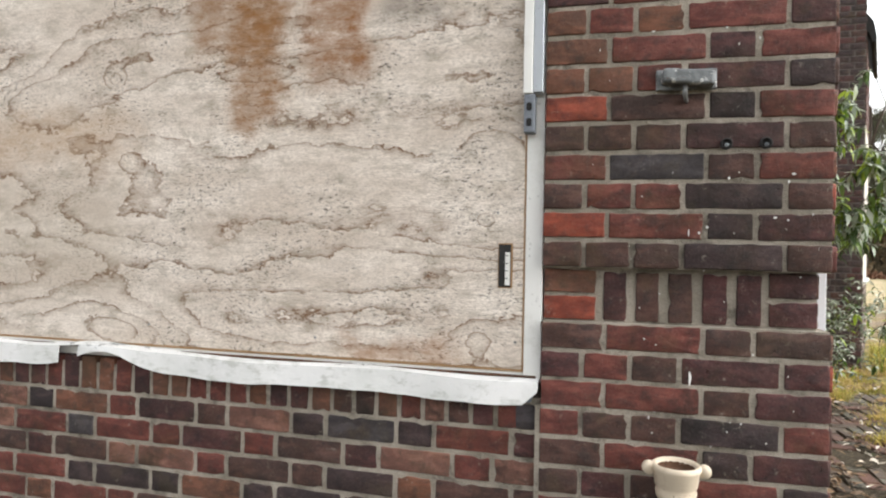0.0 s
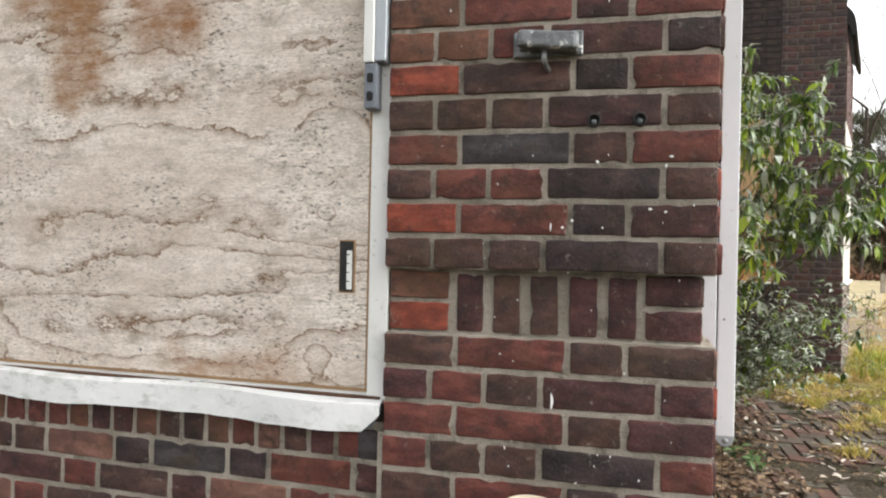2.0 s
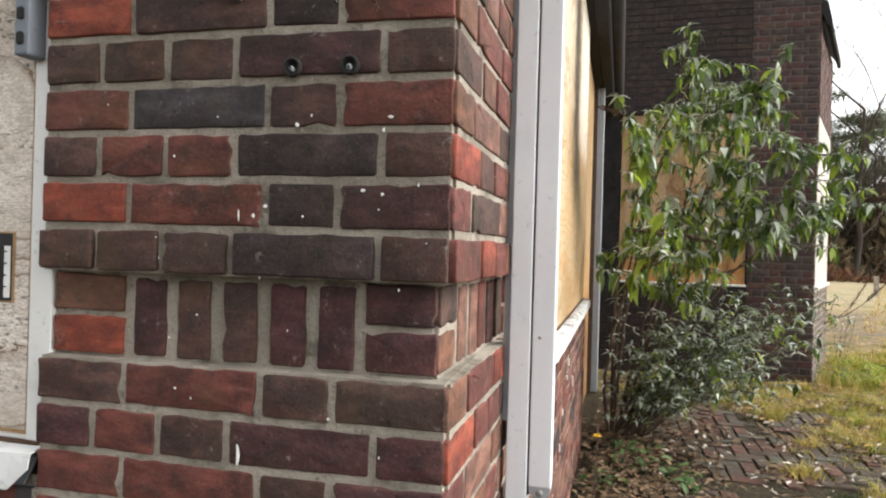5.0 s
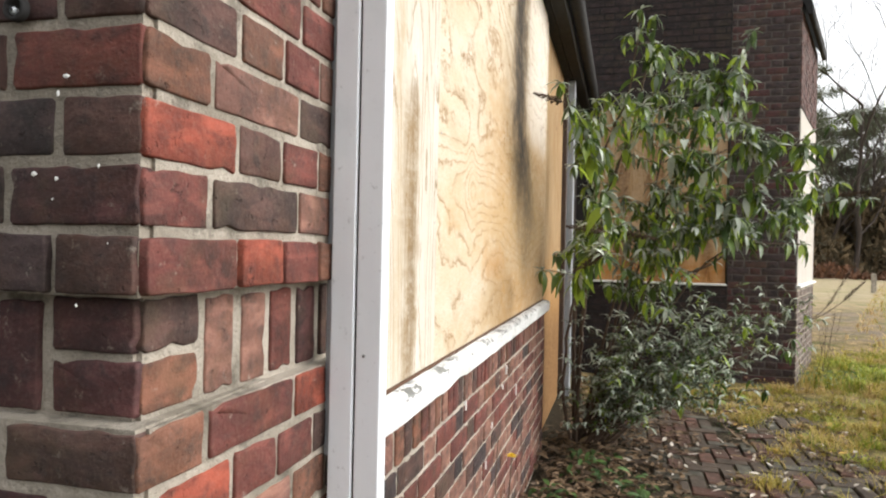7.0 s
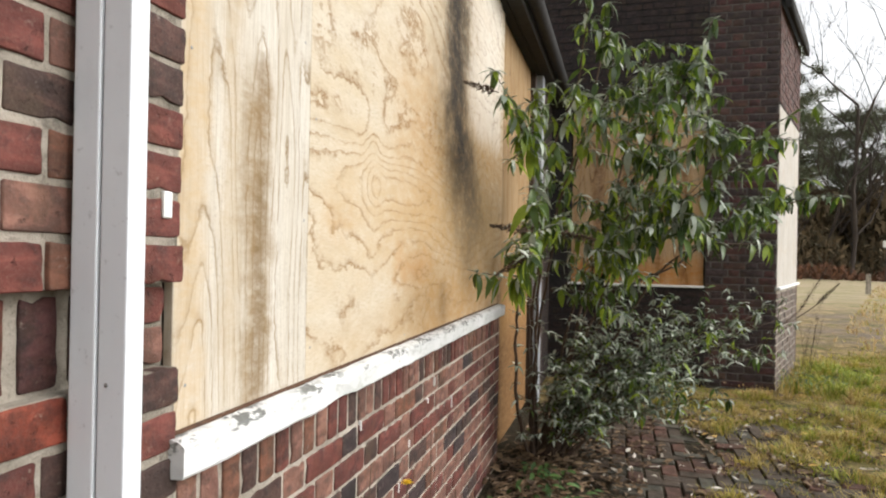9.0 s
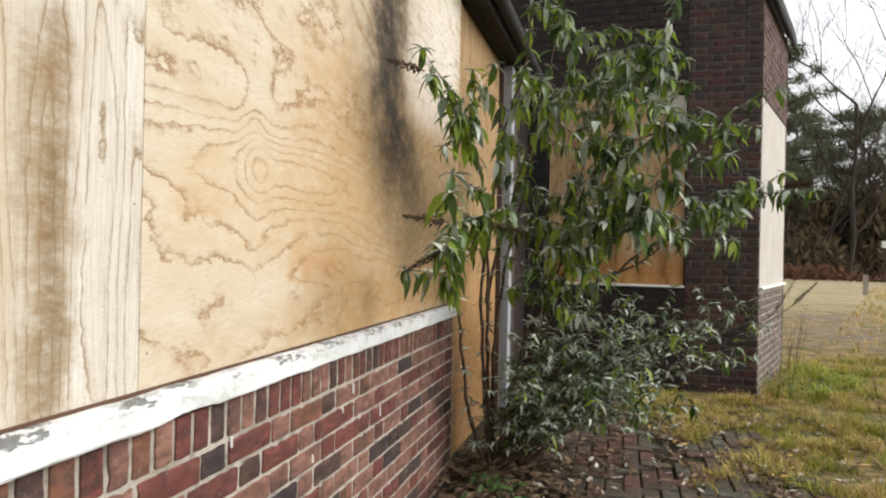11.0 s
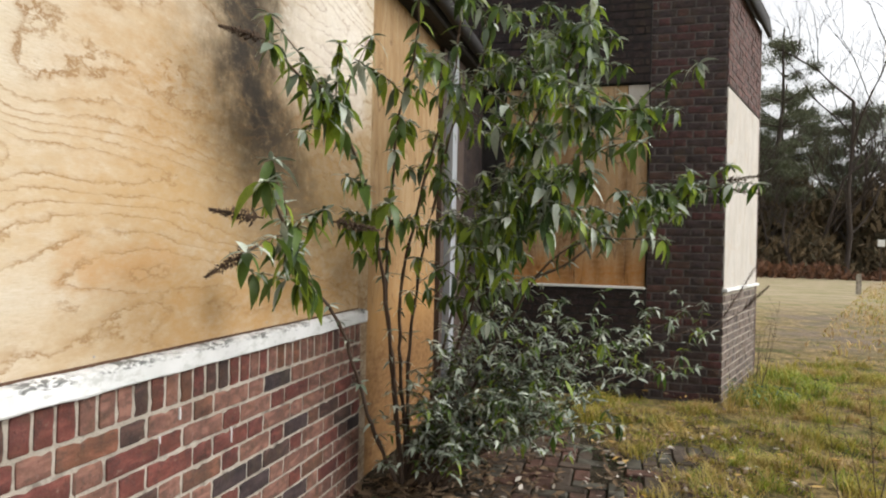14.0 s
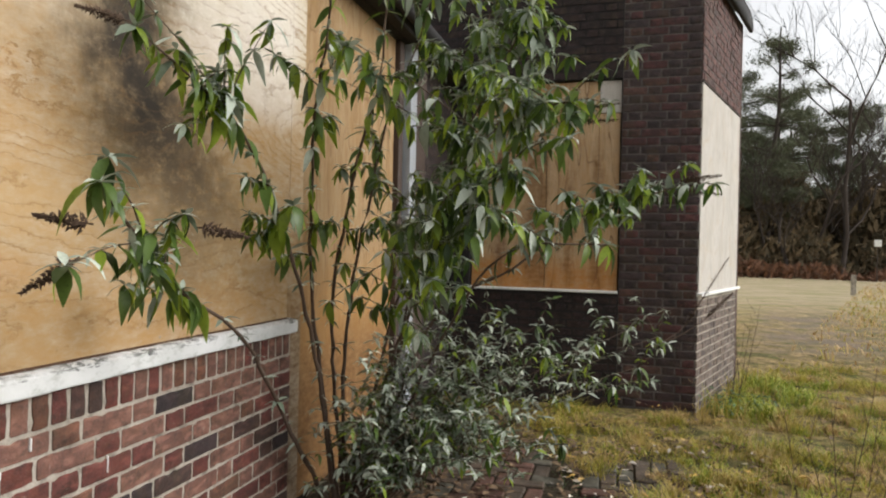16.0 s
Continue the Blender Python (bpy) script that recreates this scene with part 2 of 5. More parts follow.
KNOTS = ((0, -0.85, 1.66, 0.10, 0.05, 0.22), (0, -0.88, 1.44, 0.03, 0.025, 0.15), (0, -2.02, 1.58, 0.13, 0.11, 0.13), (0, -2.10, 1.63, 0.04, 0.03, 0.12), (0, -2.15, 1.90, 0.035, 0.03, 0.24), (0, -0.90, 1.10, 0.06, 0.05, 0.15), (0, -1.60, 1.89, 0.16, 0.03, 0.16), (0, -2.12, 1.06, 0.12, 0.05, 0.15))
ply_grey = plywood("plywood_weathered", (0.93, 0.86, 0.775), (0.64, 0.55, 0.465), (0.20, 0.108, 0.055), (0.55, 1.0, 2.3), 9.0, 1.5, 1.25, (
    ((0, -1.86, -1.52, 0.06, 0.14), (1.98, 3.0, 0.07), (0.24, 0.11, 0.035), 1.0),
    ((0, -1.71, -1.54, 0.04, 0.10), (1.74, 2.1, 0.05), (0.26, 0.125, 0.045), 1.0),
    ((0, -1.46, -1.24, 0.05, 0.14), (1.86, 3.0, 0.07), (0.25, 0.11, 0.04), 1.0),
    ((0, -1.20, -1.0, 0.05, 0.10), (2.02, 3.0, 0.07), (0.17, 0.15, 0.13), 0.7),
    ((0, -2.8, -2.1, 0.15, 0.3), (1.62, 1.8, 0.08), (0.44, 0.31, 0.20), 0.75),
    ((0, -2.7, -2.1, 0.1, 0.2), (1.2, 1.55, 0.1), (0.40, 0.34, 0.26), 0.5),
    ((0, -1.3, -0.95, 0.08, 0.15), (0.99, 1.09, 0.03), (0.30, 0.15, 0.07), 0.75)), seed=3.1, jag=0.12, ink=1.15, fib=0.85, eyes=KNOTS, thin=0.055, halo=0.42)
ply_upright = plywood("plywood_upright_grain", (0.64, 0.61, 0.545), (0.52, 0.46, 0.365), (0.25, 0.165, 0.08), (1.0, 3.4, 0.42), 15.0, 1.5, 0.2, (
    ((1, 0.91, 1.03, 0.04, 0.09), (0.9, 1.75, 0.1), (0.25, 0.165, 0.075), 0.95),
    ((1, 0.96, 1.01, 0.02, 0.03), (0.9, 1.60, 0.1), (0.15, 0.095, 0.042), 0.7),
    ((1, 0.965, 1.01, 0.02, 0.015), (1.64, 1.80, 0.03), (0.20, 0.125, 0.055), 0.9),
    ((1, 0.70, 0.80, 0.03, 0.04), (0.9, 2.9, 0.1), (0.47, 0.33, 0.17), 0.75),
    ((1, 0.84, 0.90, 0.03, 0.05), (1.1, 2.9, 0.1), (0.40, 0.29, 0.16), 0.6)), seed=1.7, ink=0.6, fib=0.95, jag=0.04, thin=0.09, halo=0.6)
GRAIN_EYES = ((1, 1.93, 1.59, 0.42, 0.085, 0.085), (1, 1.72, 1.585, 0.07, 0.06, 0.03), (1, 1.66, 1.66, 0.07, 0.34, 0.06), (1, 1.40, 1.42, 0.22, 0.10, 0.05), (1, 2.95, 1.45, 0.30, 0.15, 0.07), (1, 2.15, 1.22, 0.5, 0.05, 0.05), (1, 3.4, 1.9, 0.3, 0.3, 0.07))
ply_warm = plywood("plywood_warm", (0.625, 0.57, 0.47), (0.535, 0.44, 0.305), (0.27, 0.155, 0.066), (1.0, 0.55, 1.8), 23.0, 1.0, 0.18, (
    ((1, 1.95, 4.2, 0.4, 0.3), (0.9, 2.15, 0.25), (0.40, 0.235, 0.09), 1.0),
    # dark brown over the lower part of the door post
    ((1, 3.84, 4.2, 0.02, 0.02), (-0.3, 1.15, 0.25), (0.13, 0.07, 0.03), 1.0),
    ((1, 1.2, 2.4, 0.2, 0.3), (1.0, 1.16, 0.06), (0.38, 0.255, 0.125), 0.5),
    ((1, 1.35, 1.5, 0.1, 0.2), (1.42, 1.5, 0.05), (0.42, 0.25, 0.11), 0.7),
    ((1, 1.3, 3.9, 0.2, 0.3), (1.3, 1.7, 0.2), (0.47, 0.32, 0.155), 0.6),
    ((1, 1.9, 2.3, 0.1, 0.3), (1.25, 1.36, 0.05), (0.48, 0.27, 0.11), 0.7),
    ((1, 2.95, 3.9, 0.1, 0.1), (2.02, 3.2, 0.08), (0.74, 0.69, 0.62), 0.7),
    ((1, 2.3, 3.8, 0.2, 0.2), (1.0, 1.25, 0.1), (0.46, 0.27, 0.105), 0.6)), seed=5.3, jag=0.06, ink=0.68, fib=0.8, eyes=GRAIN_EYES, thin=0.10, halo=0.6, smear=True)
# two browns, the lower one darker, deepen the sheet towards its foot
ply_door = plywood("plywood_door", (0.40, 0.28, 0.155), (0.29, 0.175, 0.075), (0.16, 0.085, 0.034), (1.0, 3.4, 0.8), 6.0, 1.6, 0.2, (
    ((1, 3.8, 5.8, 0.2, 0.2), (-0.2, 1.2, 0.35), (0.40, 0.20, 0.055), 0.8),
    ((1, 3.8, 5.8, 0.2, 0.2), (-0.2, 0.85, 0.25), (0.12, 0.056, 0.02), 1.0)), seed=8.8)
ply_back = plywood("plywood_back", (0.54, 0.40, 0.25), (0.41, 0.25, 0.115), (0.12, 0.06, 0.028), (4.2, 1.0, 0.5), 7.0, 1.4, 0.5, (
    ((0, 0.0, 1.8, 0.2, 0.2), (0.9, 1.30, 0.12), (0.42, 0.17, 0.03), 0.95),
    ((0, 0.45, 0.55, 0.05, 0.10), (1.1, 2.6, 0.2), (0.15, 0.07, 0.03), 0.9),
    ((0, 0.72, 0.95, 0.06, 0.12), (1.1, 2.5, 0.2), (0.16, 0.08, 0.03), 0.9),
    ((0, 1.12, 1.20, 0.05, 0.10), (1.1, 2.2, 0.2), (0.17, 0.085, 0.03), 0.85),
    ((0, 1.36, 1.46, 0.04, 0.08), (1.05, 2.4, 0.2), (0.17, 0.085, 0.03), 0.85)), seed=2.2, ink=0.7, fib=0.8)
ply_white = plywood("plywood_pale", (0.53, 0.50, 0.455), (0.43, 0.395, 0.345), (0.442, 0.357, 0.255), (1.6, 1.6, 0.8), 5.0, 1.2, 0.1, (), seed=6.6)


def paint_mat(name, col, dirt, rough, amount=0.5, metal=0.0):
    n = Nodes(name)
    v = n.obj()
    d = n.math("MULTIPLY", n.step(n.noise(n.obj((1, 1, 1)), 9, 6, 0.72), 0.5, 0.72), amount)
    c = n.mix(d, n.mix(n.step(n.noise(v, 2.5, 3), 0.3, 0.7), col, tuple(k * 0.9 for k in col)), dirt)
    c = n.mix(n.math("MULTIPLY", n.step(n.noise(v, 55, 4, 0.75), 0.62, 0.7), amount), c, tuple(k * 0.35 for k in dirt))
    return n.done(c, n.math("MULTIPLY_ADD", n.noise(v, 20, 3), 0.25, rough), n.noise(v, 60, 4), 0.15, 0.002, metal)


white = paint_mat("white_paint", (0.80, 0.80, 0.77), (0.50, 0.50, 0.44), 0.45, 0.45)


def flaking():
    """White paint that has come off in torn patches along the upper edge, grey wood beneath."""
    n = Nodes("flaking_white_sill")
    x, y, z = n.xyz()
    c = n.mix(n.step(n.noise(n.obj(), 3, 4), 0.35, 0.7), (0.75, 0.75, 0.74), (0.60, 0.61, 0.59))
    c = n.mix(n.math("MULTIPLY", n.step(n.noise(n.obj((1, 1, 2)), 16, 6, 0.72), 0.50, 0.66), 0.6), c, (0.40, 0.41, 0.37))
    torn = n.noise(n.obj((1.0, 0.7, 2.6)), 34, 6, 0.74)
    high = n.math("MULTIPLY", n.step(z, 0.995, 1.026), 0.20)
    m = n.step(n.math("ADD", torn, high), 0.67, 0.72)
    m = n.math("MULTIPLY", m, n.step(n.noise(n.obj((1, 1, 1)), 5.1, 3), 0.40, 0.56))
    c = n.mix(m, c, n.mix(n.noise(n.obj(), 60, 4, 0.7), (0.06, 0.065, 0.065), (0.24, 0.24, 0.22)))
    return n.done(c, 0.55, n.math("SUBTRACT", n.noise(n.obj(), 45, 4), m), 0.5, 0.003)


sill_white = flaking()
alu = paint_mat("white_coated_aluminium", (0.79, 0.82, 0.85), (0.64, 0.66, 0.68), 0.35, 0.3)
alu_grey = paint_mat("grey_aluminium", (0.42, 0.45, 0.48), (0.30, 0.31, 0.31), 0.35, 0.4, 0.3)
lead = paint_mat("lead_grey", (0.20, 0.22, 0.25), (0.12, 0.13, 0.13), 0.5, 0.6, 0.4)
steel = paint_mat("old_steel", (0.30, 0.31, 0.31), (0.16, 0.13, 0.10), 0.45, 0.7, 0.6)


def flaked():
    n = Nodes("flaked_galvanised_steel")
    c = n.mix(n.step(n.noise(n.obj(), 40, 4), 0.35, 0.7), (0.20, 0.215, 0.22), (0.10, 0.105, 0.105))
    c = n.mix(n.step(n.noise(n.obj(), 33, 5, 0.7), 0.56, 0.6), c, (0.66, 0.66, 0.63))
    c = n.mix(n.step(n.noise(n.obj((1, 1, 2)), 55, 5, 0.7), 0.6, 0.68), c, (0.10, 0.06, 0.04))
    return n.done(c, 0.55, n.noise(n.obj(), 60, 4), 0.4, 0.002, 0.3)


flaked_steel = flaked()
black = paint_mat("black_bitumen", (0.020, 0.019, 0.019), (0.045, 0.043, 0.038), 0.8, 0.5)
dark_wood = paint_mat("dark_brown_frame", (0.055, 0.035, 0.026), (0.10, 0.08, 0.06), 0.55, 0.5)
cream = paint_mat("cream_glazed_clay", (0.60, 0.51, 0.39), (0.28, 0.18, 0.10), 0.4, 0.85)
rust = paint_mat("rust_soil", (0.085, 0.042, 0.022), (0.03, 0.02, 0.015), 0.9, 0.8)
cut_edge = paint_mat("plywood_edge", (0.36, 0.22, 0.11), (0.16, 0.09, 0.05), 0.85, 0.6)


def flecked(name, a, b, rough, trans=0.0):
    """Leaves and blades: colour by island and a fine mottling."""
    n = Nodes(name)
    c = n.mix(n.island(), a, b)
    c = n.mix(n.math("MULTIPLY", n.step(n.noise(n.obj(), 120, 3), 0.5, 0.75), 0.35), c, tuple(k * 0.5 for k in a))
    m = n.done(c, rough, spec=0.4)
    if trans:
        tr = n.t.nodes.new("ShaderNodeBsdfTranslucent")
        mx = n.t.nodes.new("ShaderNodeMixShader")
        mx.inputs[0].default_value = trans
        n.link(c, tr.inputs[0])
        out = n.t.nodes["Material Output"]
        n.link(n.b.outputs[0], mx.inputs[1])
        n.link(tr.outputs[0], mx.inputs[2])
        n.link(mx.outputs[0], out.inputs["Surface"])
    return m


leaf_green = flecked("leaf_green", (0.042, 0.088, 0.014), (0.36, 0.47, 0.05), 0.4, 0.5)
leaf_dark = flecked("leaf_dark_green", (0.028, 0.054, 0.015), (0.12, 0.19, 0.038), 0.33, 0.32)
leaf_silver = flecked("leaf_silver_green", (0.07, 0.10, 0.055), (0.58, 0.63, 0.53), 0.6, 0.15)
stem_mat = paint_mat("stem_bark", (0.095, 0.062, 0.042), (0.05, 0.038, 0.03), 0.8, 0.6)
seed_mat = paint_mat("dry_seed_head", (0.085, 0.052, 0.032), (0.025, 0.017, 0.012), 0.95, 0.8)


def turf(name, a, b, straw, amount):
    """Blades whose colour drifts from moss green to straw across the ground."""
    n = Nodes(name)
    c = n.mix(n.island(), a, b)
    c = n.mix(n.math("MULTIPLY", n.step(n.noise(n.obj(), 1.6, 5, 0.62), 0.44, 0.62), amount), c, n.mix(n.island(), straw, tuple(k * 0.6 for k in straw)))
    c = n.mix(n.math("MULTIPLY", n.step(n.noise(n.obj(), 6.5, 5, 0.66), 0.48, 0.66), 0.6), c, tuple(k * 0.45 for k in a))
    m = n.done(c, 0.65, spec=0.3)
    tr, mx = n.t.nodes.new("ShaderNodeBsdfTranslucent"), n.t.nodes.new("ShaderNodeMixShader")
    mx.inputs[0].default_value = 0.25
    n.link(c, tr.inputs[0])
    n.link(n.b.outputs[0], mx.inputs[1])
    n.link(tr.outputs[0], mx.inputs[2])
    n.link(mx.outputs[0], n.t.nodes["Material Output"].inputs["Surface"])
    return m


grass_mat = turf("grass_blades", (0.17, 0.19, 0.024), (0.58, 0.48, 0.085), (0.72, 0.50, 0.20), 0.7)
weed_mat = flecked("weed_leaves", (0.035, 0.075, 0.022), (0.09, 0.16, 0.04), 0.5, 0.2)
litter_mat = flecked("fallen_leaves", (0.055, 0.034, 0.02), (0.24, 0.16, 0.09), 0.8, 0.0)
pale_litter = flecked("pale_fallen_leaves", (0.28, 0.23, 0.17), (0.66, 0.61, 0.53), 0.7, 0.0)
petal_mat = flecked("yellow_petals", (0.70, 0.42, 0.02), (0.80, 0.58, 0.04), 0.6, 0.15)
yellow_litter = flecked("yellow_fallen_leaves", (0.55, 0.33, 0.05), (0.68, 0.47, 0.18), 0.6, 0.1)
pine_mat = flecked("pine_needles", (0.075, 0.09, 0.048), (0.17, 0.18, 0.10), 0.75, 0.0)
thicket_mat = flecked("bare_thicket", (0.055, 0.046, 0.024), (0.20, 0.14, 0.075), 0.9, 0.0)
fern_mat = flecked("dead_bracken", (0.085, 0.042, 0.024), (0.21, 0.10, 0.052), 0.9, 0.0)
bark_mat = paint_mat("tree_bark", (0.065, 0.05, 0.04), (0.035, 0.03, 0.026), 0.9, 0.6)
paver_mat = {
    "a": brick_mat("paver_brown", (0.080, 0.060, 0.044), (0.058, 0.046, 0.034), (0.06, 0.045, 0.036)),
    "b": brick_mat("paver_grey", (0.085, 0.080, 0.062), (0.058, 0.056, 0.043), (0.05, 0.048, 0.036)),
    "c": brick_mat("paver_red", (0.105, 0.052, 0.038), (0.08, 0.044, 0.033), (0.07, 0.04, 0.032)),
}


def ground_mat():
    n = Nodes("rough_grass_and_soil")
    v = n.obj()
    x, y, z = n.xyz()
    big, mid, fine = n.noise(v, 0.55, 4), n.noise(v, 3.5, 5, 0.65), n.noise(v, 40, 4, 0.7)
    green = n.mix(n.step(mid, 0.35, 0.65), (0.20, 0.155, 0.052), (0.42, 0.30, 0.145))
    green = n.mix(n.step(n.noise(v, 1.7, 5, 0.6), 0.50, 0.64), green, (0.12, 0.125, 0.03))
    green = n.mix(n.math("MULTIPLY", n.step(n.noise(v, 11, 5, 0.7), 0.47, 0.64), 0.75), green, (0.04, 0.033, 0.016))
    hollow = n.math("MULTIPLY", n.step(n.noise(v, 5.2, 5, 0.68), 0.40, 0.60), n.math("SUBTRACT", 1.0, n.step(y, 8.0, 15.0)))
    green = n.mix(n.math("MULTIPLY", hollow, 0.7), green, (0.045, 0.042, 0.018))
    green = n.mix(n.math("MULTIPLY", n.step(y, 13.0, 26.0), 0.7), green, n.mix(n.step(n.noise(n.obj((0.5, 1.6, 1)), 0.8, 5, 0.62), 0.42, 0.6), (0.50, 0.40, 0.29), (0.32, 0.30, 0.16)))
    gravel = n.mix(n.step(fine, 0.35, 0.7), (0.15, 0.115, 0.095), (0.27, 0.215, 0.18))
    soil = n.mix(n.step(fine, 0.4, 0.7), (0.032, 0.026, 0.016), (0.085, 0.066, 0.042))
    ragged = n.math("MULTIPLY_ADD", mid, 1.2, -0.6)
    near = n.math("SUBTRACT", 1.0, n.step(n.math("ADD", n.math("MAXIMUM", n.math("SUBTRACT", x, 1.9), n.math("SUBTRACT", y, 5.6)), ragged), -0.25, 0.35))
    lane = n.math("ADD", n.math("SUBTRACT", x, n.math("MULTIPLY", y, 0.22)), n.math("MULTIPLY", ragged, 2.6))
    path = n.math("MULTIPLY", n.step(lane, 0.7, 1.4), n.math("SUBTRACT", 1.0, n.step(lane, 2.4, 3.8)))
    path = n.math("MULTIPLY", n.math("MULTIPLY", path, n.step(y, 10.0, 12.5)), n.math("SUBTRACT", 1.0, n.step(y, 17.0, 20.0)))
    c = n.mix(n.math("MULTIPLY", path, n.math("MULTIPLY_ADD", n.step(n.noise(v, 1.1, 5, 0.66), 0.40, 0.60), 0.6, 0.15)), green, gravel)
    c = n.mix(near, c, soil)
    return n.done(c, 0.95, n.math("ADD", fine, mid), 0.9, 0.02, spec=0.15)


soil_mat = ground_mat()


# ---- mesh helpers ----
def part(name, bm, material, parent=None, label=""):
    """Links a bmesh as one mesh object under a thing or a part."""
    me = bpy.data.meshes.new(name)
    bm.to_mesh(me)
    bm.free()
    return mesh_part(name, me, material, parent, label)


def mesh_part(name, me, material, parent=None, label=""):
    if material is not None and not me.materials:
        me.materials.append(material)
    ob = new(name, me)
    if parent is not None:
        ob.parent = parent
    return tagged(ob, label)


def empty(name, label, category, group="", kind=""):
    return tagged(new(name), label, category, group, kind)


def add_box(bm, lo, hi, bevel=0.0, seg=1):
    r = bmesh.ops.create_cube(bm, size=1.0)
    for v in r["verts"]:
        v.co = [lo[i] + (v.co[i] + 0.5) * (hi[i] - lo[i]) for i in range(3)]
    if bevel:
        edges = {e for v in r["verts"] for e in v.link_edges}
        bmesh.ops.bevel(bm, geom=list(edges), offset=bevel, segments=seg, affect="EDGES", profile=0.6)
    return bm


def box(lo, hi, bevel=0.0, seg=1):
    return add_box(bmesh.new(), lo, hi, bevel, seg)


def add_tube(bm, pts, radii, sides=6, cap=True):
    """A tapered tube along points."""
    rings = []
    for i, p in enumerate(pts):
        p = Vector(p)
        d = (Vector(pts[min(i + 1, len(pts) - 1)]) - Vector(pts[max(i - 1, 0)])).normalized()
        a = d.orthogonal().normalized()
        b = d.cross(a)
        rings.append([bm.verts.new(p + radii[i] * (math.cos(t) * a + math.sin(t) * b)) for t in [2 * math.pi * k / sides for k in range(sides)]])
    for r0, r1 in zip(rings, rings[1:]):
        # match the ring starts, so that the tube doesn't twist
        k0 = min(range(sides), key=lambda k: (r1[k].co - r0[0].co).length)
        for k in range(sides):
            f = (r0[k], r0[(k + 1) % sides], r1[(k + 1 + k0) % sides], r1[(k + k0) % sides])
            bm.faces.new(f)
    if cap:
        bm.faces.new(rings[0][::-1]), bm.faces.new(rings[-1])
    for f in bm.faces:
        f.smooth = True
    return bm


def lathe(profile, sides=24):
    """A turned shape about z from (radius, height) pairs."""
    bm = bmesh.new()
    rings = [[bm.verts.new((r * math.cos(2 * math.pi * k / sides), r * math.sin(2 * math.pi * k / sides), h)) for k in range(sides)] for r, h in profile]
    for r0, r1 in zip(rings, rings[1:]):
        for k in range(sides):
            bm.faces.new((r0[k], r0[(k + 1) % sides], r1[(k + 1) % sides], r1[k])).smooth = True
    return bm


def from_lists(name, verts, faces, material, parent=None, label="", smooth=False):
    me = bpy.data.meshes.new(name)
    me.from_pydata(verts, [], faces)
    if smooth:
        me.polygons.foreach_set("use_smooth", [True] * len(me.polygons))
    return mesh_part(name, me, material, parent, label)


def struct(name, bm, material, label, m=None):
    ob = tagged(part(name, bm, material, None, label), "", name.split("_")[0], "", "structure")
    if m is not None:
        ob.matrix_world = m
    return ob


# ---- plan ----
MF = pose(0, -0.002, 0.05, 0, 0, 2.8)      # the corner pier's front face: local x along, y inwards
ML = pose(0, -0.012, 0.05, 0, 0, 0.2)      # the front wall beside it
MP = pose(0, 0, 0.05, 0, 0, 90)         # the pier's side face
MS = pose(0, 0, 0, 0, 0, 90)            # the side wall: local x runs along world y, outward is world x
WB = pose(0, 7.0, 0)                    # the wing's front
WR = pose(2.31, 7.0, 0, 0, 0, 71)       # the wing's canted return
COURSE, BH, JOINT = 0.0778, 0.0655, 0.0123
PIER_W, PIER_S = 0.716, 0.69
SILL_END = 3.85


def course_z(k):
    """The underside of brick course k; course 0 is the one that juts out over the recessed band of two courses."""
    return 1.266 + COURSE * k if k >= 0 else 1.0475 - 0.0785 * (-3 - k)



# ground: one sheet to the horizon, finer and uneven near the house
bm = bmesh.new()
xs = [-900, -200, -40, -10] + [-4 + 0.25 * i for i in range(57)] + [14, 20, 30, 45, 70, 200, 900]
ys = [-900, -200, -40, -10] + [-4 + 0.25 * i for i in range(77)] + [18, 22, 30, 40, 55, 80, 200, 900]
grid = [[bm.verts.new((x, y, 0.035 * (noise.noise((x * 0.9, y * 0.9, 0))) - 0.012 if (x > 0.1 or y < -0.3) else -0.02)) for x in xs] for y in ys]
for r0, r1 in zip(grid, grid[1:]):
    for i in range(len(xs) - 1):
        bm.faces.new((r0[i], r0[i + 1], r1[i + 1], r1[i])).smooth = True
struct("ground", bm, soil_mat, "rough ground of worn grass, bare soil and gravel")

# masonry cores, in which the bricks are bedded
wall_south = empty("wall_south", "front wall and corner pier of red-brown brick", "wall", kind="structure")
wall_east = empty("wall_east", "side wall of brick below a boarded window", "wall", kind="structure")
wall_wing = empty("wall_wing", "dark brick wall of the house's wing", "wall", kind="structure")
REC = 0.0042


def core(name, lo, hi, m, parent, mat=mortar):
    bm = box(lo, hi)
    bm.transform(m)
    return part(name, bm, mat, parent)


PANEL_LO, PANEL_HI = course_z(-3) + BH + 0.004, course_z(0) - 0.003
core("pier_core", (-PIER_W + 0.003, REC, -0.05), (-REC - 0.004, 0.3, PANEL_LO), MF, wall_south)
core("pier_core", (-PIER_W + 0.003, REC, PANEL_HI), (-REC - 0.004, 0.3, 2.945), MF, wall_south)
core("pier_core", (-PIER_W + 0.003, 0.034, PANEL_LO), (-0.036, 0.3, PANEL_HI), MF, wall_south)
core("pier_core", (0.036, 0.03, PANEL_LO - 0.03), (0.25, 0.2, PANEL_HI + 0.02), MP, wall_east)
core("wall_core", (-3.4, REC, -0.05), (-PIER_W + 0.02, 0.28, 0.90), ML, wall_south)
core("pier_core", (0.02, REC, -0.05), (PIER_S, 0.29, PANEL_LO - 0.0025), MP, wall_east)
core("pier_core", (0.02, REC, PANEL_HI + 0.0025), (PIER_S, 0.3, 2.94), MP, wall_east)
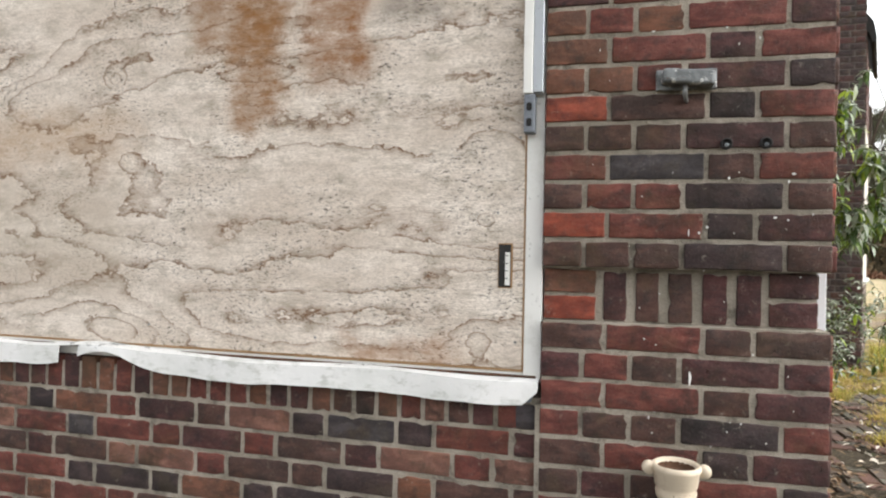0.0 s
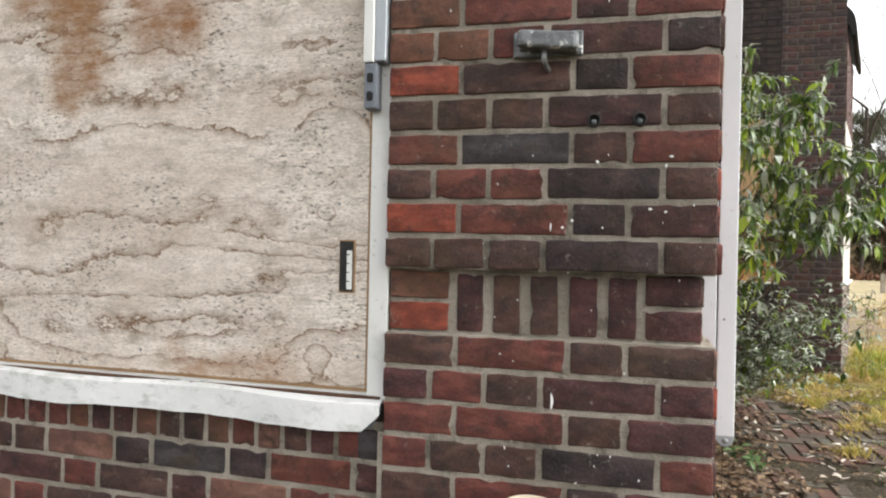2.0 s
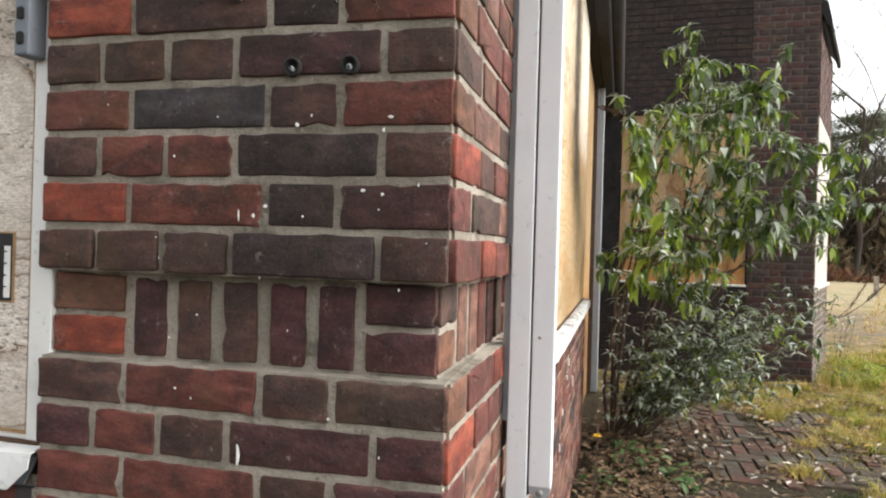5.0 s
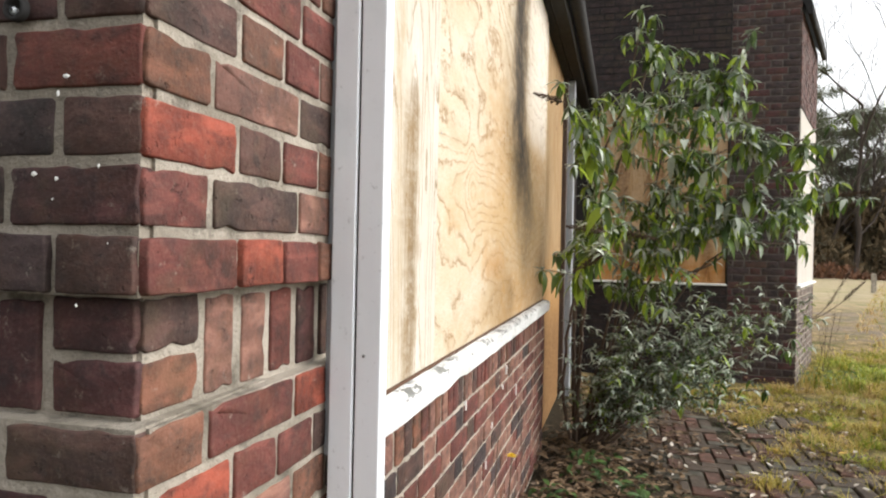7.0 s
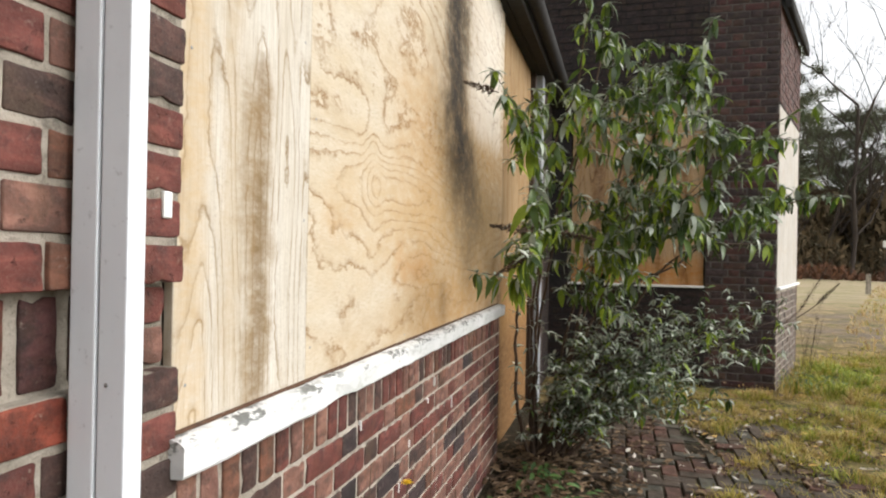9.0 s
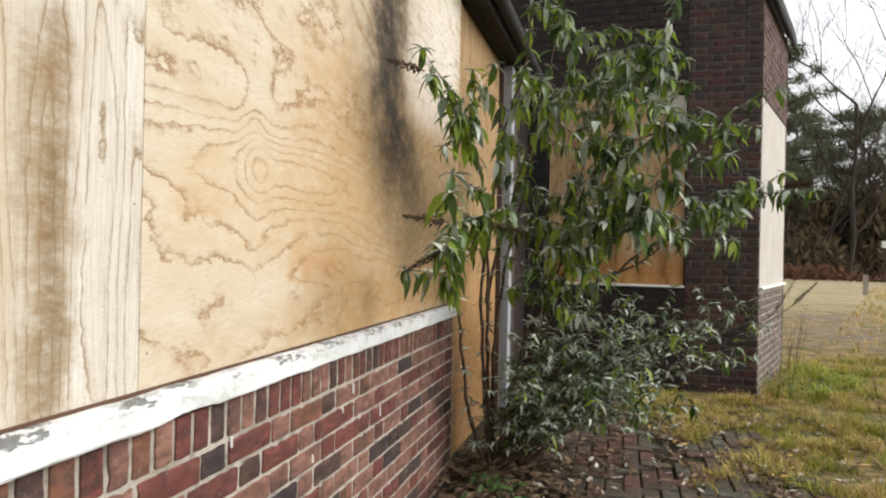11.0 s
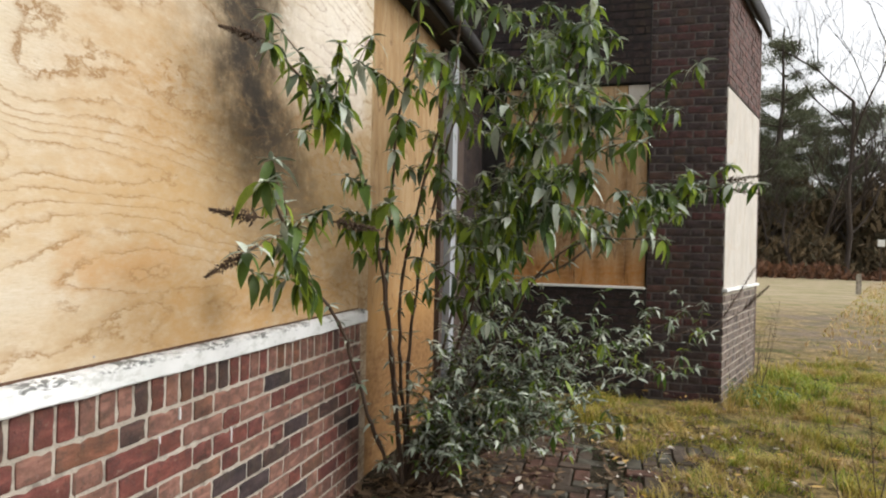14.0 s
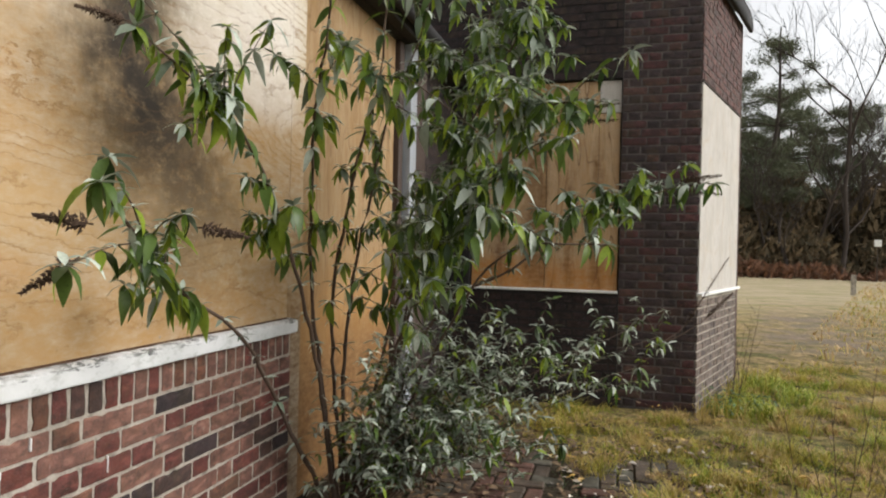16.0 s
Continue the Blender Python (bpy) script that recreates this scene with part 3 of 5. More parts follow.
core("pier_core", (0.04, 0.034, PANEL_LO - 0.006), (PIER_S, 0.28, PANEL_HI + 0.006), MP, wall_east)
core("wall_core", (PIER_S + 0.002, REC, -0.05), (SILL_END, 0.28, 0.955), MS, wall_east, mortar_side)
core("wall_core", (-2.2, REC, -0.05), (0.2, 0.28, 1.03), WB, wall_wing, mortar_sooty_shaded)
core("wall_core", (0.2, REC, -0.05), (1.62, 0.28, 1.03), WB, wall_wing, mortar_sooty_shaded)
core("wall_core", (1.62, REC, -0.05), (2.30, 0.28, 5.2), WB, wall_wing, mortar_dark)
core("wall_core", (-2.2, REC, 3.03), (1.62, 0.28, 5.2), WB, wall_wing, mortar_sooty_shaded)
core("wall_core", (-2.2, REC, 1.03), (0.2, 0.28, 3.03), WB, wall_wing, mortar_sooty_shaded)
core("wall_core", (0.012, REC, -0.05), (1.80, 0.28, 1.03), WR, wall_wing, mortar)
core("wall_core", (0.012, REC, 2.98), (1.80, 0.28, 4.02), WR, wall_wing, mortar_dark)

core("mortar_fillet", (-0.729, -0.016, -0.05), (-0.711, 0.1, 0.885), ML, wall_south)

# the rest of the house: inner walls that close it, ceiling and roof
struct("wall_inner", box((-3.4, 0.32, 0), (-0.32, 0.36, 2.8)), dark_wood, "dark inner wall behind the boards")
struct("wall_inner_side", box((-0.36, 0.36, 0), (-0.32, 6.98, 2.8)), dark_wood, "dark inner wall behind the side boards")
struct("wall_inner_wing", box((-2.2, 7.3, 0), (1.9, 7.34, 5.0)), dark_wood, "dark inner wall behind the wing window")
bm = box((-3.4, -0.14, 3.0), (0.02, 7.0, 3.16), 0.01)
add_box(bm, (0.02, -0.14, 3.0), (0.12, 6.98, 3.16), 0.01)
struct("roof", bm, black, "black bitumen roof edge with an overhang")
bm = bmesh.new()
add_tube(bm, [(0.175, -0.14, 3.085), (0.175, 3.5, 3.08), (0.175, 6.96, 3.075)], [0.05] * 3, 12)
struct("gutter", bm, black, "dull black rain gutter under the roof edge")
bm = bmesh.new()
prof = [(-0.09, 3.95), (-0.09, 4.05), (-0.06, 4.20), (0.02, 4.32), (0.15, 4.42), (0.5, 4.54), (0.5, 4.42), (0.1, 4.22), (-0.02, 4.06), (-0.05, 3.95)]
rings = [[bm.verts.new((x, y, z)) for y, z in prof] for x in (0.0, 0.5, 1.0, 1.5, 1.95)]
for r0, r1 in zip(rings, rings[1:]):
    for k in range(len(prof)):
        bm.faces.new((r0[k], r0[(k + 1) % len(prof)], r1[(k + 1) % len(prof)], r1[k])).smooth = True
bm.faces.new(rings[0]), bm.faces.new(rings[-1][::-1])
bmesh.ops.recalc_face_normals(bm, faces=bm.faces)
bm.transform(WR)
struct("roof_wing", bm, black, "rounded black bitumen eave of the wing")
struct("wall_wing_end", box((1.80, 0.0, 0), (1.86, 0.3, 4.02)), far_brick, "end of the wing's canted wall", WR)

# ---- front window: board, frame, sill, shutter guide ----
window_front = empty("window_1", "front window boarded up with weathered grey plywood", "window", kind="structure")


def wpart(name, bm, mat, parent, m, label=""):
    bm.transform(m)
    return part(name, bm, mat, parent, label)


board = wpart("board", box((-3.2, 0.004, 0.975), (-0.772, 0.022, 2.945), 0.0015), ply_grey, window_front, ML, "grey weathered plywood sheet with rust-brown stains")
wpart("board_edge", box((-3.2, 0.006, 0.968), (-0.770, 0.023, 0.9745)), cut_edge, window_front, ML)
wpart("board_edge", box((-0.7715, 0.006, 0.968), (-0.767, 0.023, 2.945)), cut_edge, window_front, ML)
wpart("window_frame", box((-0.7665, 0.002, 0.945), (-0.718, 0.06, 2.945), 0.003, 2), white, window_front, ML, "white painted frame upright")
wpart("window_frame", box((-3.2, 0.008, 0.925), (-0.767, 0.06, 0.9675), 0.003), white, window_front, ML, "white painted bottom rail with green algae")
# slot for a letter-sized vent, let into the board
wpart("slot", box((-0.842, 0.0015, 1.200), (-0.801, 0.0036, 1.325), 0.001), cut_edge, window_front, ML, "slot cut into the plywood")
wpart("slot_plate", box((-0.822, -0.0010, 1.208), (-0.808, 0.0002, 1.300), 0.0005), white, window_front, ML, "white backing strip in the slot")
wpart("slot_shadow", box((-0.840, 0.0003, 1.203), (-0.806, 0.0014, 1.322)), black, window_front, ML)
for i in range(4):
    wpart("screw", box((-0.824, -0.003, 1.226 + i * 0.021), (-0.814, -0.0012, 1.2285 + i * 0.021), 0.0008), black, window_front, ML)
for z, x in ((1.92, -0.80), (1.05, -0.79), (1.62, -0.785), (1.03, -1.4), (1.04, -2.0), (1.41, -0.845)):
    bm = lathe([(0.0, 0.0), (0.0035, 0.0), (0.004, -0.0015)], 8)
    bm.transform(pose(x, 0.0035, z, -90))
    wpart("screw_head", bm, steel, window_front, ML)

# the sheet of painted flashing that sags and curls under the window
bm = bmesh.new()
N = 60
top, bot, low = [], [], []
for i in range(N + 1):
    x = -3.2 + (3.2 - 0.722) * i / N
    sag = 0.012 * math.sin(i * 0.33) + 0.006 * noise.noise((x * 5, 0, 3))
    lift = 0.045 * math.exp(-((x + 2.14) / 0.13) ** 2)
    h = 0.066 + 0.006 * noise.noise((x * 9, 2, 0))
    zt = 0.952 + 0.02 * math.exp(-((x + 2.2) / 0.16) ** 2) + 0.004 * math.sin(x * 9)
    out = 0.030 + 0.010 * noise.noise((x * 4, 7, 0))
    top.append(bm.verts.new((x, 0.006, zt + 0.006)))
    bot.append(bm.verts.new((x, -out, zt - 0.002)))
    if i == N:
        h, lift = 0.030, 0.0
    low.append(bm.verts.new((x, -out - 0.004 - 0.01 * abs(sag) * 20 * 0.1, min(zt - 0.02, zt - h + lift + sag * 0.3))))
gap = {k for k in range(N) if -2.315 < -3.2 + (3.2 - 0.722) * (k + 0.5) / N < -2.27}
for i in range(N):
    bm.faces.new((top[i], top[i + 1], bot[i + 1], bot[i]))
    if i not in gap:
        bm.faces.new((bot[i], bot[i + 1], low[i + 1], low[i]))
bmesh.ops.recalc_face_normals(bm, faces=bm.faces)
bmesh.ops.solidify(bm, geom=bm.faces[:], thickness=0.003)
wpart("window_sill", bm, sill_white, window_front, ML, "sagging white painted metal sill sheet")
wpart("dirt_line", box((-3.1, -0.004, 0.952), (-0.73, 0.0065, 0.9605), 0.003), rust, window_front, ML, "dark algae along the sill")
bm = bmesh.new()
rim = [(-0.768, -0.020, 0.888), (-0.742, -0.022, 0.893), (-0.720, -0.016, 0.938), (-0.735, -0.012, 0.944)]
quad = [[bm.verts.new((x, y + d, z)) for x, y, z in rim] for d in (0.0, 0.004)]
bm.faces.new(quad[0]), bm.faces.new(quad[1][::-1])
for k in range(4):
    bm.faces.new((quad[0][k], quad[1][k], quad[1][(k + 1) % 4], quad[0][(k + 1) % 4]))
bmesh.ops.recalc_face_normals(bm, faces=bm.faces)
wpart("sill_end", bm, lead, window_front, ML, "torn grey lead at the sill's end")

shutter_guide = empty("shutter_guide", "white aluminium shutter guide beside the boarded front window", "rail")
wpart("guide", box((-0.775, -0.040, 1.732), (-0.750, 0.001, 2.945), 0.003, 2), white, shutter_guide, ML)
wpart("guide_side", box((-0.7495, -0.034, 1.735), (-0.722, 0.001, 2.945), 0.002), alu_grey, shutter_guide, ML, "grey inner channel of the guide")
wpart("bracket", box((-0.773, -0.036, 1.626), (-0.742, 0.001, 1.7315), 0.005, 2), lead, shutter_guide, ML, "rusty steel catch at the guide's foot")
for z in (1.652, 1.694):
    wpart("slot", box((-0.765, -0.0385, z - 0.008), (-0.751, -0.0355, z + 0.013), 0.003), black, shutter_guide, ML)

# ---- lamp bracket, drain funnel and wall holes on the pier ----
wall_lamp = empty("wall_bracket", "battered galvanised lamp bracket on the brick pier", "bracket")
bm = box((-0.421, -0.052, 1.732), (-0.293, -0.0005, 1.772), 0.010, 3)
for v in bm.verts:
    v.co.y -= 0.012 * math.sin((v.co.x + 0.421) * 24) * (v.co.y < -0.03)
    v.co.z += 0.006 * math.sin((v.co.x + 0.43) * 34) - 0.05 * (v.co.x + 0.35) ** 2 * (v.co.z < 1.75) * -20
wpart("bracket_body", bm, flaked_steel, wall_lamp, MF, "bent grey metal box with flaking white paint")
bm = box((-0.432, -0.012, 1.727), (-0.284, -0.0008, 1.781), 0.003)
wpart("back_plate", bm, flaked_steel, wall_lamp, MF)
bm = bmesh.new()
add_tube(bm, [(-0.364, -0.033, 1.738), (-0.364, -0.032, 1.714), (-0.359, -0.018, 1.702), (-0.355, 0.0, 1.699)], [0.007, 0.0075, 0.006, 0.005], 8)
wpart("stub", bm, steel, wall_lamp, MF, "short rusty pipe stub")

for x in (-0.258, -0.165):
    plug = empty("wall_plug", "hollow screw plug set into the brick", "plug", "wall plugs")
    bm = lathe([(0.015, 0.0), (0.015, 0.008), (0.0115, 0.010), (0.010, 0.002), (0.0, -0.004)], 14)
    bm.transform(pose(x, -0.004, 1.588, 90))
    wpart("rim", bm, black, plug, MF)
    bm = lathe([(0.0, 0.0), (0.0045, 0.001), (0.005, 0.005), (0.003, 0.008)], 10)
    bm.transform(pose(x, -0.007, 1.584, 90))
    wpart("screw", bm, alu_grey, plug, MF)

drain = empty("drain_funnel", "cream glazed clay drain head on the brick pier", "drain")
bm = lathe([(0.035, -0.80), (0.037, -0.09), (0.047, -0.075), (0.050, -0.060), (0.046, -0.052), (0.051, -0.045), (0.055, -0.012), (0.059, -0.006), (0.059, 0.004), (0.054, 0.008), (0.046, 0.003), (0.043, -0.03), (0.0, -0.035)], 28)
bm.transform(pose(-0.372, -0.066, 0.775))
wpart("pipe", bm, cream, drain, MF)
bm = lathe([(0.0, -0.012), (0.043, -0.010), (0.046, 0.001)], 20)
bm.transform(pose(-0.372, -0.066, 0.773))
wpart("soil", bm, rust, drain, MF, "rusty soil in the drain's mouth")
for s in (-1, 1):
    bm2 = lathe([(0.0, -0.008), (0.016, -0.008), (0.017, 0.0), (0.016, 0.008), (0.0, 0.008)], 14)
    bm2.transform(pose(-0.372 + s * 0.066, -0.066, 0.768, 90))
    wpart("lug", bm2, cream, drain, MF)

# ---- side window: sheets, sill, awning guide ----
window_side = empty("window_2", "wide side window closed with warm plywood sheets", "window", kind="structure")
part("board", box((-0.040, PIER_S + 0.012, 1.03), (-0.020, 1.212, 2.998), 0.0015), ply_upright, window_side, "upright-grained plywood strip with a brown streak")
part("board", box((-0.042, 1.2155, 1.03), (-0.022, SILL_END, 2.998), 0.0015), ply_warm, window_side, "warm plywood sheet with a soot-black smear")
part("dirt_line", box((-0.0205, PIER_S + 0.013, 1.031), (-0.010, SILL_END - 0.01, 1.0425), 0.003), rust, window_side, "dark dirt along the sill")
part("window_frame", box((-0.12, PIER_S + 0.001, 1.0), (-0.045, PIER_S + 0.06, 2.998), 0.003), dark_wood, window_side, "dark window frame upright")
for y, z in ((0.74, 1.12), (0.74, 1.75), (1.19, 1.45), (1.18, 1.9), (1.24, 1.12), (1.25, 1.72), (2.0, 1.06), (2.9, 1.06), (3.78, 1.5)):
    bm = lathe([(0.0, 0.0), (0.0035, 0.0), (0.004, -0.0015)], 8)
    bm.transform(pose(-0.0195 if y < 1.21 else -0.0215, y, z, 0, 90))
    part("screw_head", bm, steel, window_side)
bm = bmesh.new()
N = 46
rings = []
for i in range(N + 1):
    y = PIER_S - 0.012 + (SILL_END - PIER_S + 0.03) * i / N
    w = 0.006 * noise.noise((y * 6, 1, 0)) + 0.003 * noise.noise((y * 21, 5, 0))
    d = 0.004 * noise.noise((y * 8, 9, 0))
    dent = 0.018 * math.exp(-((y - 1.36) / 0.06) ** 2)
    rings.append([bm.verts.new(p) for p in ((-0.055, y, 1.040 + d * 0.3), (0.012, y, 1.034 + d), (0.026 + w, y, 1.027 + d - dent), (0.030 + w, y, 1.021 + d - dent), (0.029 + w - dent * 0.4, y, 0.972 + d), (0.025, y, 0.966 + d * 1.5 + dent), (0.004, y, 0.966 + d), (-0.055, y, 0.972))])
for r0, r1 in zip(rings, rings[1:]):
    for k in range(8):
        bm.faces.new((r0[k], r0[(k + 1) % 8], r1[(k + 1) % 8], r1[k]))
bm.faces.new(rings[0][::-1]), bm.faces.new(rings[-1])
bmesh.ops.recalc_face_normals(bm, faces=bm.faces)
part("window_sill", bm, sill_white, window_side, "white sill with flaking paint and algae")

awning_guide = empty("awning_guide", "white aluminium awning guide on the pier's side", "rail")
part("guide", box((0.011, 0.447, 0.65), (0.0555, 0.495, 2.78), 0.003, 2), alu, awning_guide, "fixed aluminium wall profile")
part("standoff", box((-0.004, 0.462, 1.0), (0.0112, 0.485, 2.7), 0.002), alu_grey, awning_guide, "grey fixing strip behind the profile")
part("foot", box((0.008, 0.444, 0.60), (0.058, 0.497, 0.6495), 0.004, 2), white, awning_guide, "white plastic foot")
part("gap", box((0.0557, 0.454, 0.85), (0.0593, 0.49, 2.78)), black, awning_guide)
bm = box((0.0595, 0.449, 0.87), (0.106, 0.484, 2.78), 0.003, 2)
arm = part("arm", bm, alu, awning_guide, "folded awning arm along the guide")
bm = bmesh.new()
bmesh.ops.create_cone(bm, cap_ends=True, segments=20, radius1=0.0225, radius2=0.0225, depth=0.033)
bm.transform(pose(0.083, 0.4665, 0.866, 90))
end = part("arm_end", bm, alu_grey, arm, "rounded pivot end of the arm")
bm = lathe([(0.0, 0.002), (0.007, 0.002), (0.008, 0.0)], 12)
bm.transform(pose(0.083, 0.4485, 0.858, 90))
part("pivot_screw", bm, steel, arm)
bm = lathe([(0.0, 0.001), (0.003, 0.001), (0.0035, 0.0)], 8)
bm.transform(pose(0.075, 0.4485, 1.185, 90))
part("screw", bm, steel, arm)

# ---- boarded doorway beyond the sill ----
door = empty("door_1", "doorway closed with orange-brown plywood down to the ground", "door", kind="structure")
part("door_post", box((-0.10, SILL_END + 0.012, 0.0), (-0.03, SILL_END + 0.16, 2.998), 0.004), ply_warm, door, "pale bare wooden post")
part("board", box((-0.070, SILL_END + 0.162, 0.02), (-0.052, 5.46, 2.998), 0.0015), ply_door, door, "orange-brown plywood sheet, darker towards the foot")
part("door_frame", box((-0.10, 5.464, 0.0), (-0.01, 5.56, 2.998), 0.004), dark_wood, door, "dark brown door frame")
part("drip_strip", box((-0.03, 5.575, 0.0), (0.045, 5.72, 2.998), 0.006, 2), alu_grey, door, "grey-white metal cover strip")
part("door_frame", box((-0.10, 5.735, 0.0), (0.02, 6.05, 2.998), 0.004), dark_wood, door, "dark brown door frame")
struct("wall_link", box((-0.28, 6.06, 0.0), (-0.02, 6.99, 2.998)), sooty_shaded_brick, "dark brick return beside the doorway")

# ---- wing windows ----
wing_window = empty("window_3", "wing window boarded with streaked orange plywood", "window", kind="structure")
wpart("board", box((0.215, 0.05, 1.055), (0.93, 0.068, 3.02), 0.002), ply_back, wing_window, WB, "streaked orange-brown plywood sheet")
wpart("board", box((0.935, 0.045, 1.055), (1.415, 0.063, 3.02), 0.002), ply_back, wing_window, WB, "streaked orange-brown plywood sheet")
wpart("board", box((1.4175, 0.046, 1.055), (1.606, 0.064, 2.715), 0.002), ply_back, wing_window, WB, "streaked orange-brown plywood strip")
wpart("window_frame", box((1.4175, 0.04, 2.72), (1.612, 0.08, 3.02), 0.004), ply_white, wing_window, WB, "pale bare top rail of the window")
wpart("window_sill", box((0.19, -0.03, 1.032), (1.612, 0.09, 1.054), 0.004), white, wing_window, WB, "thin white sill")
return_window = empty("window_4", "canted wing window closed with pale plywood", "window", kind="structure")
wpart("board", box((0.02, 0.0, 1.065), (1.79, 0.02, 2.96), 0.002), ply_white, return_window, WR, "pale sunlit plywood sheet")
wpart("window_sill", box((0.01, -0.035, 1.034), (1.82, 0.09, 1.062), 0.004), white, return_window, WR, "thin white sill")

# ---- butterfly bush ----
bush = empty("shrub", "tall butterfly bush with green and silver drooping leaves", "shrub")


def leaf_lists(length, width, droop, fold, n=5):
    """Verts and faces of one lance-shaped leaf along +x, folded at its rib and hanging at the tip."""
    v, f = [], []
    for i in range(n + 1):
        t = i / n
        w = width * (math.sin(math.pi * min(1, t * 1.02 + 0.03)) ** 0.8) * (1 - 0.35 * t) if 0 < i < n else 0.0008
        x, z = length * (t - 0.18 * droop * t * t), -length * droop * t * t * 0.75
        v += [(x, -w, z + fold * w), (x, 0, z), (x, w, z + fold * w)]
        if i:
            a = 3 * (i - 1)
            f += [(a, a + 1, a + 4, a + 3), (a + 1, a + 2, a + 5, a + 4)]
    return v, f


class Foliage:
    def __init__(self):
        self.v, self.f = [], []

    def add(self, m, length, width, droop, fold):
        v, f = leaf_lists(length, width, droop, fold, 4)
        o = len(self.v)
        self.v += [tuple(m @ Vector(p)) for p in v]
        self.f += [tuple(o + k for k in q) for q in f]


green, dark_f, silver = Foliage(), Foliage(), Foliage()
brng = random.Random(5)
LEAVES_BY_HAND = []


def leaf_pose(p, heading, pitch, roll):
    return Matrix.Translation(p) @ Euler((roll, pitch, heading)).to_matrix().to_4x4()


def leaf(p, heading, pitch, L, kind, single=True):
    p = Vector((max(p.x, 0.05), p.y, p.z))
    if p.x < 0.10 and math.cos(heading) < -0.2:
        heading = math.pi - heading
    m = leaf_pose(p, heading, pitch, brng.uniform(-0.5, 0.5))
    if single and kind is not silver and len(LEAVES_BY_HAND) < 280 and p.y < 3.75 and p.z > 1.0:
        LEAVES_BY_HAND.append((m, L, kind))
    else:
        kind.add(m, L, L * brng.uniform(0.13, 0.20), brng.uniform(0.2, 0.9), brng.uniform(0.0, 0.4))


def hanging(p, size, count, turn):
    """A pair or whorl of long leaves that hang from a node."""
    for k in range(count):
        u = brng.random()
        kind = green if u < 0.40 else dark_f if u < 0.81 else silver
        leaf(p, turn + 2 * math.pi * k / count + brng.uniform(-0.4, 0.4), brng.uniform(0.1, 1.35), size * brng.uniform(0.55, 1.2), kind)


def tuft(p, size, count, turn=0.0):
    """Small felted leaves that spread and rise round a node or a shoot's end."""
    for k in range(count):
        leaf(p, turn + 2 * math.pi * k / count + brng.uniform(-0.3, 0.3), brng.uniform(-0.8, 0.35), size * brng.uniform(0.6, 1.25), silver)


def bez(a, b, c, t):
    return a * (1 - t) ** 2 + b * 2 * t * (1 - t) + c * t * t


def twig(parent, name, a, b, r0, r1, bend, n=8, sides=6):
    mid = (a + b) * 0.5 + bend
    pts = [bez(a, mid, b, i / n) + Vector((brng.uniform(-1, 1), brng.uniform(-1, 1), brng.uniform(-1, 1))) * 0.004 for i in range(n + 1)]
    bm = bmesh.new()
    add_tube(bm, pts, [r0 + (r1 - r0) * i / n for i in range(n + 1)], sides)
    part(name, bm, stem_mat, parent)
    return pts


def through_points(way, step=0.085):
    """A smooth line through the points, sampled at even steps."""
    way = [Vector(p) for p in way]
    ends = [way[0] * 2 - way[1]] + way + [way[-1] * 2 - way[-2]]
    line = []
    for a, b, c, d in zip(ends, ends[1:], ends[2:], ends[3:]):
        n = max(2, round((c - b).length / step))
        for k in range(n):
            t = k / n
            line.append(0.5 * (2 * b + (c - a) * t + (2 * a - 5 * b + 4 * c - d) * t * t + (3 * b - a - 3 * c + d) * t ** 3))
    return line + [way[-1]]


def cane(way, r0, r1):
    """One cane: jointed, with slightly swollen nodes."""
    line = [p + Vector((brng.uniform(-1, 1), brng.uniform(-1, 1), 0)) * 0.006 for p in through_points(way)]
    bm = bmesh.new()
    add_tube(bm, line, [(r0 + (r1 - r0) * i / (len(line) - 1)) * (1.18 if i % 2 else 0.95) for i in range(len(line))], 7)
    part("stem", bm, stem_mat, bush)
    return line


def shoot(p, q, size, nodes=4):
    """A side shoot with hanging pairs and a pale growing tip."""
    pts = twig(bush, "twig", p, q, 0.0032, 0.0014, Vector((0, 0, 0.03)), nodes + 1, 5)
    for k in range(1, nodes + 1):
        hanging(pts[k], size * (1.1 - 0.06 * k), 2, k * 1.57 + p.x * 9)
        tuft(pts[k], 0.045, 4, k)
    hanging(pts[-1], size * 0.85, 4, p.y * 7)
    tuft(pts[-1], 0.065, 6, p.z * 5)


def seed_head(p, d, L):
    """A dry panicle: a thick spindle of small scales."""
    bm = bmesh.new()
    n = 130
    o = d.orthogonal().normalized()
    add_tube(bm, [p - d * 0.02, p + d * L * 0.5, p + d * L], [0.0025, 0.002, 0.001], 5)
    for i in range(n):
        t = (i + brng.random()) / n
        r = 0.023 * (1.0 - t) ** 0.6 * (0.45 + 0.55 * abs(math.sin(t * 16))) * min(1.0, 0.4 + t * 6)
        a = i * 2.4 + brng.uniform(-0.4, 0.4)
        out = math.cos(a) * o + math.sin(a) * d.cross(o)
        q = p + d * (L * t) + out * r * brng.uniform(0.3, 1.0)
        k = brng.uniform(0.0035, 0.0072) * (1.2 - 0.5 * t)
        tip = [bm.verts.new(q + w * k) for w in (out * 1.7 + d, -out + d * 0.4, d.cross(out), -d.cross(out))]
        for face in ((0, 1, 2), (0, 2, 3), (0, 3, 1), (1, 3, 2)):
            bm.faces.new([tip[f] for f in face])
    part("seed_head", bm, seed_mat, bush, "brown dry seed head")


